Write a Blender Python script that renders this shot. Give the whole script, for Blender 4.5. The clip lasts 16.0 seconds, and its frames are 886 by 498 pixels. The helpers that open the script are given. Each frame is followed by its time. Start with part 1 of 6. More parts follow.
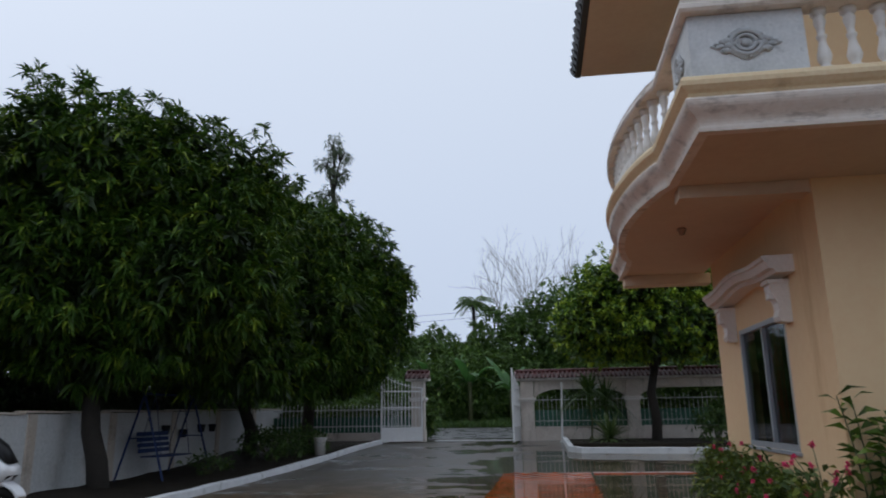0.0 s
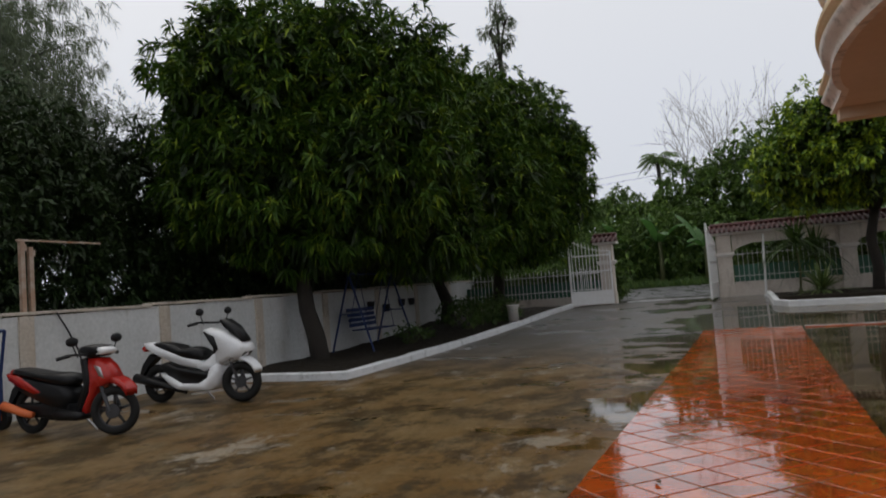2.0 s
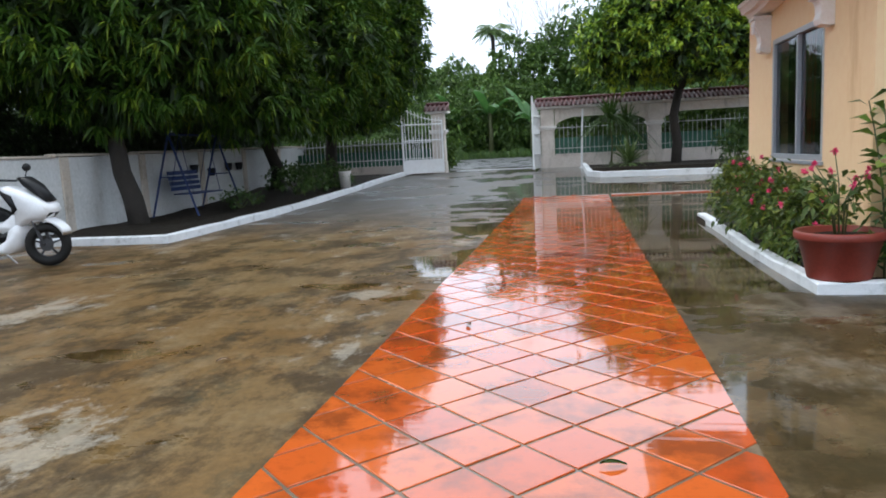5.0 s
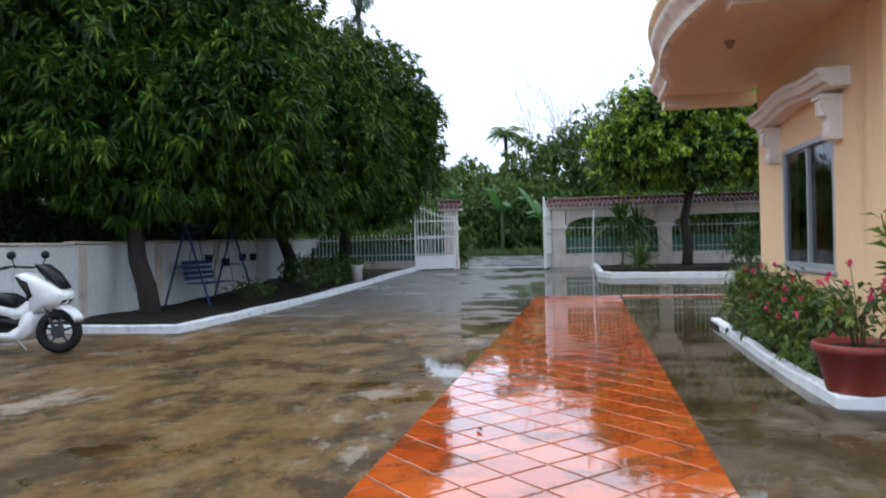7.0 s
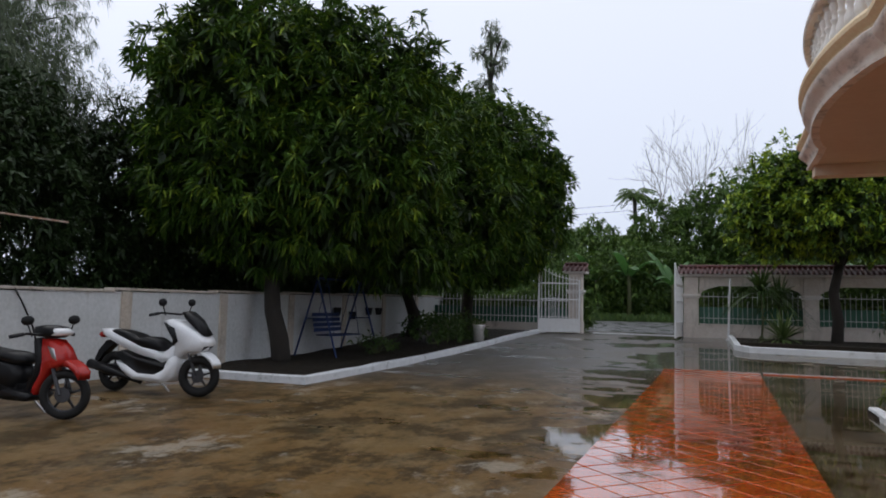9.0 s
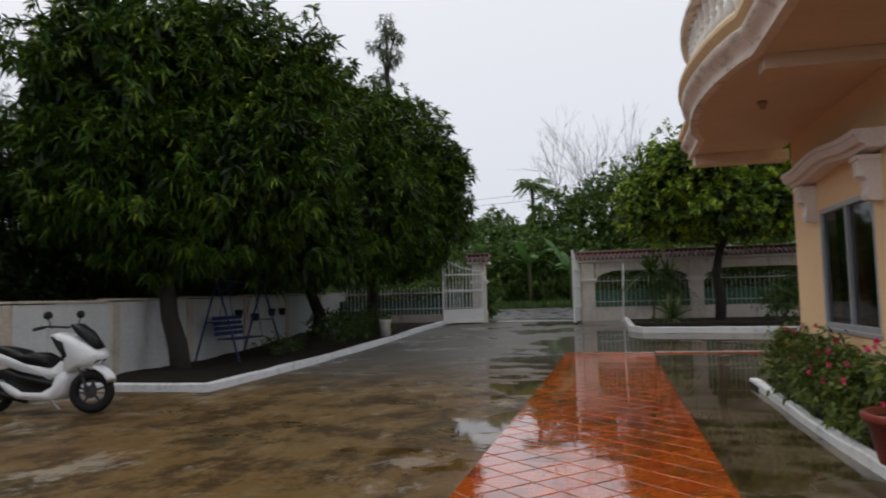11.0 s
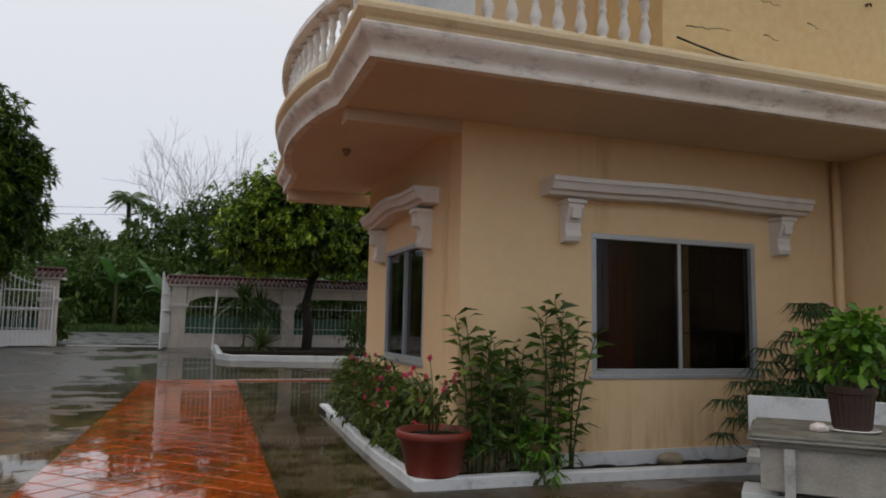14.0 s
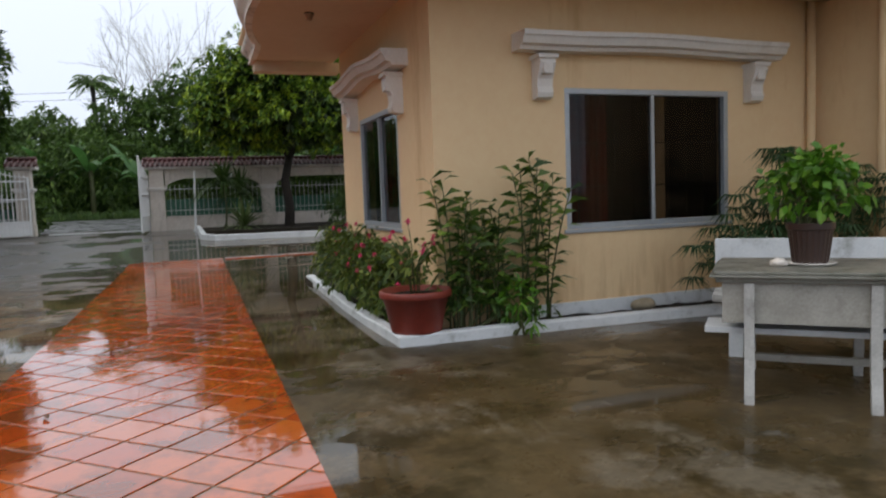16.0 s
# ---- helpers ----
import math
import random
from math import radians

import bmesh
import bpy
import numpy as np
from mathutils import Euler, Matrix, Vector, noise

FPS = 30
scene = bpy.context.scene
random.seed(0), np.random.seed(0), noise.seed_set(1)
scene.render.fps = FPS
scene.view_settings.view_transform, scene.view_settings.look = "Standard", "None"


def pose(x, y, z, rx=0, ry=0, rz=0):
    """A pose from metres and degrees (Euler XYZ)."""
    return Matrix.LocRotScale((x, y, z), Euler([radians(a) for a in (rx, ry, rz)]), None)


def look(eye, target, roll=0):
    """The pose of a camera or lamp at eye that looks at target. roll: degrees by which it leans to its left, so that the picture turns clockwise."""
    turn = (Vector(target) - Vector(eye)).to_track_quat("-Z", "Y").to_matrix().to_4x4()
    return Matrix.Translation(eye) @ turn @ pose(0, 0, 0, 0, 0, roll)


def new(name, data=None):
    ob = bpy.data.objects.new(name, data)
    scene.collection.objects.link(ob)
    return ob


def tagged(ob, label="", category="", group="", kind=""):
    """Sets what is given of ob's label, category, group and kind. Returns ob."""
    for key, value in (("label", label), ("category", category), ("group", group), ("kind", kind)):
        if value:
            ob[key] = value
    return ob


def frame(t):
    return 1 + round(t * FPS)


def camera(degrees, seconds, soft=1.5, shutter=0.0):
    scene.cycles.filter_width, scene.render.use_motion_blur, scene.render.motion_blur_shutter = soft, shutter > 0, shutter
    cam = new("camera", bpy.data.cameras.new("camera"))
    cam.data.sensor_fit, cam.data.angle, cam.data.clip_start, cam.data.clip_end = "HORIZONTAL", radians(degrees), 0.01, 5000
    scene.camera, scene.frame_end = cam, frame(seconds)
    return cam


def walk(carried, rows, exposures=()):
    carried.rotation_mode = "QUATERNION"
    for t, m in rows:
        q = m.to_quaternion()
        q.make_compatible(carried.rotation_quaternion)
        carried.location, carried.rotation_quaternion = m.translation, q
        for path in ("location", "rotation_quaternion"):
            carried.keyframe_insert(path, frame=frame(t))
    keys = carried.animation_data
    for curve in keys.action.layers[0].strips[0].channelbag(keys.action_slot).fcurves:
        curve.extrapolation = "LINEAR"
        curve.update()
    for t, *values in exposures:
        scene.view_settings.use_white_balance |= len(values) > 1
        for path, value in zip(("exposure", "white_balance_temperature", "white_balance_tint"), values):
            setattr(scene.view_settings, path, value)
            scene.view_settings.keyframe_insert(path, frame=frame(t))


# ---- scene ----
cam = camera(64.4, 16.0, soft=1.8, shutter=0.35)
PATH = [
    (0, look((-0.035, -0.048, 1.194), (-0.289, 1.882, 1.656), -0.9)),
    (0.5, look((-0.058, -0.031, 1.207), (-0.472, 1.868, 1.677), 0.5)),
    (1, look((-0.093, 0.041, 1.209), (-0.735, 1.908, 1.527), -0.8)),
    (1.5, look((-0.106, 0.108, 1.202), (-0.839, 1.953, 1.452), -2.8)),
    (2, look((-0.092, 0.133, 1.187), (-0.858, 1.976, 1.308), -4.3)),
    (2.5, look((-0.074, 0.107, 1.151), (-0.824, 1.962, 1.15), -3.8)),
    (3, look((-0.039, 0.117, 1.117), (-0.679, 2.008, 0.994), -4.4)),
    (3.5, look((-0.034, 0.118, 1.102), (-0.561, 2.036, 0.899), -5.0)),
    (4, look((-0.017, 0.11, 1.093), (-0.439, 2.045, 0.817), -4.5)),
    (6.5, look((-0.037, 0.055, 1.108), (-0.351, 2.026, 0.97), -2.2)),
    (7, look((-0.046, 0.082, 1.136), (-0.406, 2.049, 1.13), -1.4)),
    (7.5, look((-0.082, 0.118, 1.162), (-0.595, 2.049, 1.263), 0.7)),
    (8, look((-0.095, 0.134, 1.175), (-0.782, 2.009, 1.289), 2.3)),
    (10.5, look((-0.119, 0.124, 1.247), (-0.703, 2.025, 1.461), -2.0)),
    (11, look((-0.098, 0.099, 1.247), (-0.527, 2.048, 1.385), -1.5)),
    (11.5, look((-0.076, 0.09, 1.244), (-0.295, 2.069, 1.436), 0.1)),
    (12, look((-0.042, 0.089, 1.233), (-0.068, 2.081, 1.413), 0.6)),
    (12.5, look((-0.021, 0.085, 1.225), (0.114, 2.073, 1.391), 1.3)),
    (13, look((0.017, 0.073, 1.213), (0.308, 2.047, 1.354), 1.1)),
    (13.5, look((0.055, 0.058, 1.208), (0.566, 1.984, 1.373), 1.2)),
    (14, look((0.088, 0.045, 1.218), (0.739, 1.924, 1.433), 1.1)),
    (14.5, look((0.101, 0.024, 1.215), (0.769, 1.892, 1.47), 0.8)),
    (15, look((0.105, 0.019, 1.204), (0.81, 1.885, 1.336), -0.5)),
    (15.5, look((0.131, -0.008, 1.178), (0.9, 1.839, 1.18), -2.0)),
    (16, look((0.129, -0.014, 1.158), (0.825, 1.854, 1.006), -2.1)),
]
EXPOSURES = [(0.0, -0.58, 5850, 7), (0.8, -0.68, 6200, 8), (1.5, -0.58, 6650, 8), (2.0, -0.48, 6750, 8), (3.0, 0.0, 6600, 7), (4.0, 0.52, 6150, 4),
             (6.5, 0.85, 5850, 5), (7.0, 0.65, 5750, 6), (7.5, 0.4, 5800, 8), (8.0, 0.02, 5900, 10), (10.5, -0.33, 6700, 9), (11.5, -0.35, 6750, 9),
             (12.5, -0.3, 6800, 8), (13.5, -0.45, 6750, 8), (14.5, -0.42, 6700, 8), (15.2, -0.38, 6700, 7), (16.0, -0.02, 6400, 6)]
walk(cam, PATH, EXPOSURES)

# ---- light: dull overcast daylight ----
world = bpy.data.worlds.new("overcast_sky")
scene.world = world
world.use_nodes = True
wn, wl = world.node_tree.nodes, world.node_tree.links
wn.clear()
sky = wn.new("ShaderNodeTexSky")
sky.sky_type, sky.sun_disc = "NISHITA", False
sky.sun_elevation, sky.sun_rotation = radians(54), radians(-72)
sky.air_density, sky.dust_density, sky.ozone_density = 1.0, 6.0, 1.0
place = wn.new("ShaderNodeTexCoord")
split = wn.new("ShaderNodeSeparateXYZ")
veil = wn.new("ShaderNodeValToRGB")
veil.color_ramp.elements[0].position, veil.color_ramp.elements[0].color = 0.02, (0.84, 0.89, 1.0, 1)
veil.color_ramp.elements[1].position, veil.color_ramp.elements[1].color = 0.55, (1.08, 1.09, 1.12, 1)
drift = wn.new("ShaderNodeTexNoise")
drift.inputs["Scale"].default_value, drift.inputs["Detail"].default_value = 1.6, 5
wl.new(place.outputs["Generated"], split.inputs[0])
wl.new(place.outputs["Generated"], drift.inputs["Vector"])
wl.new(split.outputs["Z"], veil.inputs[0])
thick = wn.new("ShaderNodeMixRGB")
thick.blend_type = "OVERLAY"
thick.inputs[0].default_value = 0.14
wl.new(veil.outputs[0], thick.inputs[1])
wl.new(drift.outputs["Fac"], thick.inputs[2])
grey = wn.new("ShaderNodeMixRGB")
grey.blend_type = "MULTIPLY"
grey.inputs[0].default_value = 1.0
grey.inputs[2].default_value = (11.7, 11.8, 12.3, 1)
wl.new(thick.outputs[0], grey.inputs[1])
cloud = wn.new("ShaderNodeMixRGB")
cloud.inputs[0].default_value = 0.82
wl.new(grey.outputs[0], cloud.inputs[2])
back = wn.new("ShaderNodeBackground")
back.inputs[1].default_value = 0.1
wout = wn.new("ShaderNodeOutputWorld")
wl.new(sky.outputs[0], cloud.inputs[1])
wl.new(cloud.outputs[0], back.inputs[0])
wl.new(back.outputs[0], wout.inputs[0])
sun = new("sun", bpy.data.lights.new("sun", "SUN"))
sun.data.energy, sun.data.angle, sun.data.color = 0.6, radians(60), (1.0, 0.97, 0.92)
sun.matrix_world = look((-15, 9, 22), (0, 4, 0))


# ---- materials ----
def shader(name):
    m = bpy.data.materials.new(name)
    m.use_nodes = True
    return m, m.node_tree.nodes, m.node_tree.links, m.node_tree.nodes["Principled BSDF"]


def noise_node(n, l, coord, scale, detail=6, rough=0.6, stretch=(1, 1, 1)):
    mp = n.new("ShaderNodeMapping")
    mp.inputs["Scale"].default_value = stretch
    t = n.new("ShaderNodeTexNoise")
    t.inputs["Scale"].default_value, t.inputs["Detail"].default_value, t.inputs["Roughness"].default_value = scale, detail, rough
    l.new(coord, mp.inputs[0])
    l.new(mp.outputs[0], t.inputs["Vector"])
    return t.outputs["Fac"]


def ramp(n, l, fac, stops):
    r = n.new("ShaderNodeValToRGB")
    e = r.color_ramp.elements
    while len(e) < len(stops):
        e.new(0.5)
    for el, (p, c) in zip(e, stops):
        el.position = p
        el.color = (*c, 1) if isinstance(c, tuple) else (c, c, c, 1)
    l.new(fac, r.inputs[0])
    return r.outputs[0]


def mixc(n, l, fac, a, b, kind="MIX"):
    m = n.new("ShaderNodeMixRGB")
    m.blend_type = kind
    for i, v in enumerate((fac, a, b)):
        if isinstance(v, (int, float)):
            m.inputs[i].default_value = v if i == 0 else (v, v, v, 1)
        elif isinstance(v, tuple):
            m.inputs[i].default_value = (*v, 1)
        else:
            l.new(v, m.inputs[i])
    return m.outputs[0]


def bump(n, l, p, height, strength, dist=0.01):
    b = n.new("ShaderNodeBump")
    b.inputs["Strength"].default_value, b.inputs["Distance"].default_value = strength, dist
    l.new(height, b.inputs["Height"])
    l.new(b.outputs[0], p.inputs["Normal"])


def where(n):
    return n.new("ShaderNodeTexCoord").outputs["Object"]


def span(n, l, value, lo, hi):
    """0 below lo, 1 above hi."""
    r = n.new("ShaderNodeMapRange")
    r.inputs["From Min"].default_value, r.inputs["From Max"].default_value = lo, hi
    l.new(value, r.inputs["Value"])
    return r.outputs[0]


def times(n, l, a, b):
    m = n.new("ShaderNodeMath")
    m.operation = "MULTIPLY"
    for i, v in enumerate((a, b)):
        if isinstance(v, (int, float)):
            m.inputs[i].default_value = v
        else:
            l.new(v, m.inputs[i])
    return m.outputs[0]


def surface(name, a, b, scale=4.0, rough=(0.5, 0.7), relief=0.3, dist=0.004, dirt=None, dirt_amount=0.45, dirt_stretch=(1, 1, 1), dirt_scale=1.2, metal=0.0, vary=0.0, grain=0.12, shine=0.5, streaks=None):
    """Two-tone surface with fine grain, larger stains and a little relief."""
    m, n, l, p = shader(name)
    co = where(n)
    big = noise_node(n, l, co, scale)
    fine = noise_node(n, l, co, scale * 14, 3)
    col = mixc(n, l, ramp(n, l, big, [(0.3, 0.0), (0.7, 1.0)]), a, b)
    col = mixc(n, l, grain, col, ramp(n, l, fine, [(0.3, 0.0), (0.7, 1.0)]), "OVERLAY")
    if dirt:
        d = noise_node(n, l, co, dirt_scale, 9, 0.68, dirt_stretch)
        col = mixc(n, l, ramp(n, l, d, [(dirt_amount, 0.0), (dirt_amount + 0.22, 0.85)]), col, dirt)
    if streaks:
        xyz = n.new("ShaderNodeSeparateXYZ")
        l.new(co, xyz.inputs[0])
        run = noise_node(n, l, co, 3.2, 6, 0.6, (1.6, 1.6, 0.22))
        reach = times(n, l, span(n, l, xyz.outputs["Z"], 0.82, 0.3), ramp(n, l, run, [(0.46, 0.0), (0.68, 0.55)]))
        col = mixc(n, l, reach, col, streaks)
    if vary:
        info = n.new("ShaderNodeObjectInfo")
        col = mixc(n, l, vary, col, ramp(n, l, info.outputs["Random"], [(0.0, 0.25), (1.0, 0.8)]), "OVERLAY")
    l.new(col, p.inputs["Base Color"])
    l.new(ramp(n, l, big, [(0.3, rough[0]), (0.7, rough[1])]), p.inputs["Roughness"])
    p.inputs["Metallic"].default_value = metal
    p.inputs["Specular IOR Level"].default_value = shine
    if relief:
        bump(n, l, p, fine, relief, dist)
    return m


def leaf(name, dark, mid, light, gloss=0.35, light_share=0.9, glow_through=0.25, tuft_share=0.55, tuft_from=0.56, shine=0.4):
    """Leaves that differ one by one, lit through from behind."""
    m, n, l, p = shader(name)
    geo = n.new("ShaderNodeNewGeometry")
    col = ramp(n, l, geo.outputs["Random Per Island"], [(0.0, dark), (0.55, mid), (light_share, mid), (1.0, light)])
    patch = noise_node(n, l, where(n), 0.7, 3)
    tuft = noise_node(n, l, where(n), 3.2, 2)
    col = mixc(n, l, 0.5, col, ramp(n, l, patch, [(0.3, 0.3), (0.7, 0.72)]), "OVERLAY")
    col = mixc(n, l, ramp(n, l, tuft, [(tuft_from, 0.0), (tuft_from + 0.14, tuft_share)]), col, light)
    l.new(col, p.inputs["Base Color"])
    p.inputs["Roughness"].default_value = gloss
    p.inputs["Specular IOR Level"].default_value = shine
    tr = n.new("ShaderNodeBsdfTranslucent")
    l.new(col, tr.inputs[0])
    mx = n.new("ShaderNodeMixShader")
    mx.inputs[0].default_value = glow_through
    l.new(p.outputs[0], mx.inputs[1])
    l.new(tr.outputs[0], mx.inputs[2])
    l.new(mx.outputs[0], n["Material Output"].inputs[0])
    return m


def wet_concrete():
    m, n, l, p = shader("wet_concrete")
    co = where(n)
    broad = noise_node(n, l, co, 0.4, 7, 0.62)
    mid = noise_node(n, l, co, 1.3, 10, 0.74, (1.15, 0.75, 1))
    fine = noise_node(n, l, co, 22, 6, 0.7)
    blot = noise_node(n, l, co, 0.9, 12, 0.76, (1.15, 0.75, 1))
    scum = noise_node(n, l, co, 2.4, 10, 0.75, (1.1, 0.75, 1))
    col = mixc(n, l, ramp(n, l, broad, [(0.38, 0.0), (0.6, 1.0)]), (0.125, 0.068, 0.021), (0.155, 0.102, 0.044))
    col = mixc(n, l, ramp(n, l, mid, [(0.47, 0.0), (0.55, 0.9)]), col, (0.042, 0.026, 0.01))
    col = mixc(n, l, ramp(n, l, scum, [(0.5, 0.0), (0.62, 0.55)]), col, (0.21, 0.155, 0.082))
    col = mixc(n, l, ramp(n, l, blot, [(0.56, 0.0), (0.6, 0.5)]), col, (0.36, 0.33, 0.27))
    col = mixc(n, l, ramp(n, l, blot, [(0.37, 0.85), (0.45, 0.0)]), col, (0.045, 0.038, 0.02))
    xyz = n.new("ShaderNodeSeparateXYZ")
    l.new(co, xyz.inputs[0])
    x, y = xyz.outputs["X"], xyz.outputs["Y"]
    # greyer and darker concrete towards the gate
    far = span(n, l, y, 9.0, 14.5)
    col = mixc(n, l, far, col, mixc(n, l, ramp(n, l, mid, [(0.4, 0.0), (0.6, 1.0)]), (0.08, 0.074, 0.067), (0.135, 0.12, 0.1)))
    # soaked brown concrete between the path and the house
    side = span(n, l, x, 0.5, 0.75)
    moss = noise_node(n, l, co, 1.15, 9, 0.66, (0.9, 1.3, 1))
    col = mixc(n, l, times(n, l, side, 0.75), col, mixc(n, l, ramp(n, l, moss, [(0.46, 0.0), (0.53, 1.0)]), (0.036, 0.027, 0.011), mixc(n, l, span(n, l, y, 4.6, 6.2), (0.08, 0.058, 0.029), (0.155, 0.125, 0.085))))
    col = mixc(n, l, times(n, l, side, ramp(n, l, blot, [(0.52, 0.0), (0.58, 0.4)])), col, (0.19, 0.155, 0.11))
    col = mixc(n, l, 0.3, col, ramp(n, l, fine, [(0.3, 0.1), (0.7, 0.9)]), "OVERLAY")
    l.new(col, p.inputs["Base Color"])
    # standing water: along the path's edge, towards the gate, beside the house, in scattered hollows
    hollow = noise_node(n, l, co, 0.75, 8, 0.62, (0.8, 1.3, 1))
    edge = times(n, l, span(n, l, x, -2.4, -1.0), span(n, l, y, 4.6, 6.4))
    lift = mixc(n, l, 1.0, mixc(n, l, 1.0, times(n, l, edge, 0.16), times(n, l, far, 0.03), "ADD"), times(n, l, side, 0.035), "ADD")
    lift = mixc(n, l, 1.0, lift, times(n, l, times(n, l, span(n, l, x, 1.5, 0.8), side), 0.1), "ADD")
    pool = ramp(n, l, mixc(n, l, 1.0, hollow, lift, "ADD"), [(0.59, 0.0), (0.615, 1.0)])
    dry = ramp(n, l, mid, [(0.35, 0.3), (0.65, 0.5)])
    dry = mixc(n, l, far, dry, ramp(n, l, mid, [(0.35, 0.24), (0.65, 0.42)]))
    off = span(n, l, y, 5.5, 9.0)
    dry = mixc(n, l, times(n, l, side, 0.6), dry, ramp(n, l, mid, [(0.35, 0.16), (0.65, 0.4)]))
    dry = mixc(n, l, times(n, l, off, 0.7), dry, ramp(n, l, mid, [(0.35, 0.4), (0.65, 0.6)]))
    film_rough = mixc(n, l, edge, mixc(n, l, off, 0.06, 0.16), 0.03)
    l.new(mixc(n, l, pool, dry, film_rough), p.inputs["Roughness"])
    p.inputs["IOR"].default_value = 1.34
    l.new(mixc(n, l, mixc(n, l, 0.5, pool, far, "LIGHTEN"), 0.18, 0.5), p.inputs["Specular IOR Level"])
    ripple = noise_node(n, l, co, 3.0, 3, 0.5, (0.35, 2.2, 1))
    rel = mixc(n, l, pool, mixc(n, l, 0.6, fine, scum), mixc(n, l, 0.85, ripple, 0.5))
    bump(n, l, p, rel, 0.34, 0.006)
    return m


def wet_tile():
    m, n, l, p = shader("wet_orange_tile")
    co = where(n)
    geo = n.new("ShaderNodeNewGeometry")
    info = n.new("ShaderNodeObjectInfo")
    pos = geo.outputs["Position"]
    big = noise_node(n, l, pos, 2.2, 6, 0.65)
    fine = noise_node(n, l, pos, 30, 5)
    col = mixc(n, l, ramp(n, l, info.outputs["Random"], [(0.0, 0.0), (1.0, 1.0)]), (0.44, 0.066, 0.012), (0.58, 0.125, 0.022))
    col = mixc(n, l, ramp(n, l, big, [(0.48, 0.0), (0.6, 0.8)]), col, (0.2, 0.045, 0.014))
    col = mixc(n, l, ramp(n, l, fine, [(0.55, 0.0), (0.8, 0.45)]), col, (0.2, 0.055, 0.02))
    l.new(col, p.inputs["Base Color"])
    l.new(ramp(n, l, big, [(0.3, 0.03), (0.66, 0.06), (0.78, 0.2)]), p.inputs["Roughness"])
    p.inputs["IOR"].default_value = 1.45
    p.inputs["Coat Weight"].default_value = 0.7
    p.inputs["Coat Roughness"].default_value = 0.02
    p.inputs["Coat IOR"].default_value = 1.4
    ripple = noise_node(n, l, pos, 5, 2, 0.5, (0.4, 2.4, 1))
    bump(n, l, p, ripple, 0.22, 0.006)
    return m


def glass():
    m, n, l, p = shader("dark_window_glass")
    p.inputs["Base Color"].default_value = (0.34, 0.33, 0.32, 1)
    p.inputs["Transmission Weight"].default_value = 1.0
    p.inputs["Roughness"].default_value = 0.01
    p.inputs["IOR"].default_value = 1.12
    p.inputs["Coat Weight"].default_value = 0.25
    return m


WET = wet_concrete()
TILE = wet_tile()
GLASS = glass()
JOINT = surface("brown_wet_grout", (0.1, 0.07, 0.042), (0.19, 0.14, 0.085), 6, (0.1, 0.3))
SOIL = surface("dark_soil", (0.014, 0.011, 0.008), (0.036, 0.028, 0.018), 8, (0.7, 0.95), 1.0, 0.03, shine=0.2)
EARTH = surface("green_ground", (0.03, 0.045, 0.014), (0.07, 0.075, 0.03), 1.2, (0.8, 0.95), 1.0, 0.03)
ROAD = surface("wet_asphalt", (0.09, 0.09, 0.095), (0.14, 0.14, 0.142), 2.0, (0.18, 0.42), 0.5, 0.004)
CURB = surface("white_kerb_paint", (0.72, 0.74, 0.76), (0.6, 0.62, 0.64), 5, (0.45, 0.7), 0.5, 0.006, (0.2, 0.2, 0.17), 0.56, (1, 1, 1), 5)
WHITEWALL = surface("white_boundary_wall", (0.6, 0.61, 0.61), (0.5, 0.51, 0.5), 1.2, (0.7, 0.85), 0.4, 0.003, (0.22, 0.2, 0.16), 0.6, (2.0, 2.0, 0.6), 1.5)
WALLCAP = surface("stained_wall_render", (0.45, 0.38, 0.3), (0.55, 0.5, 0.44), 2, (0.7, 0.85), 0.4, 0.003, (0.16, 0.13, 0.1), 0.52, (1, 1, 0.5), 3)
FENCEWALL = surface("weathered_fence_paint", (0.68, 0.62, 0.56), (0.54, 0.48, 0.43), 1.6, (0.7, 0.85), 0.4, 0.003, (0.18, 0.16, 0.12), 0.54, (2, 2, 0.5), 2)
PEACH = surface("peach_house_paint", (0.75, 0.54, 0.31), (0.78, 0.57, 0.335), 0.8, (0.6, 0.75), 0.08, 0.001, (0.52, 0.3, 0.12), 0.58, (2.2, 2.2, 0.35), 1.2, grain=0.04, streaks=(0.36, 0.17, 0.045))
YELLOW = surface("yellow_upper_paint", (0.78, 0.55, 0.25), (0.82, 0.6, 0.3), 0.9, (0.6, 0.75), 0.1, 0.001, (0.3, 0.2, 0.09), 0.62, (2, 2, 0.7), 2.4)
SOFFIT = surface("pale_soffit_paint", (0.64, 0.52, 0.4), (0.58, 0.46, 0.34), 0.9, (0.65, 0.8), 0.08, 0.001, (0.45, 0.3, 0.2), 0.62, grain=0.04)
MOULD = surface("weathered_white_moulding", (0.8, 0.74, 0.68), (0.68, 0.6, 0.53), 2, (0.35, 0.6), 0.3, 0.002, (0.16, 0.125, 0.1), 0.51, (0.8, 0.8, 2.6), 5)
GOLD = surface("ochre_roll_moulding", (0.76, 0.6, 0.37), (0.8, 0.65, 0.42), 2.5, (0.5, 0.7), 0.3, 0.002, (0.34, 0.24, 0.12), 0.6, (1, 1, 1), 3)
PANEL = surface("grey_weathered_panel", (0.66, 0.67, 0.68), (0.5, 0.51, 0.52), 3, (0.6, 0.8), 0.4, 0.003, (0.12, 0.12, 0.12), 0.6, (1, 1, 1), 7)
ORNAMENT = surface("grey_plaster_ornament", (0.34, 0.35, 0.36), (0.5, 0.51, 0.52), 8, (0.6, 0.8), 0.5, 0.004)
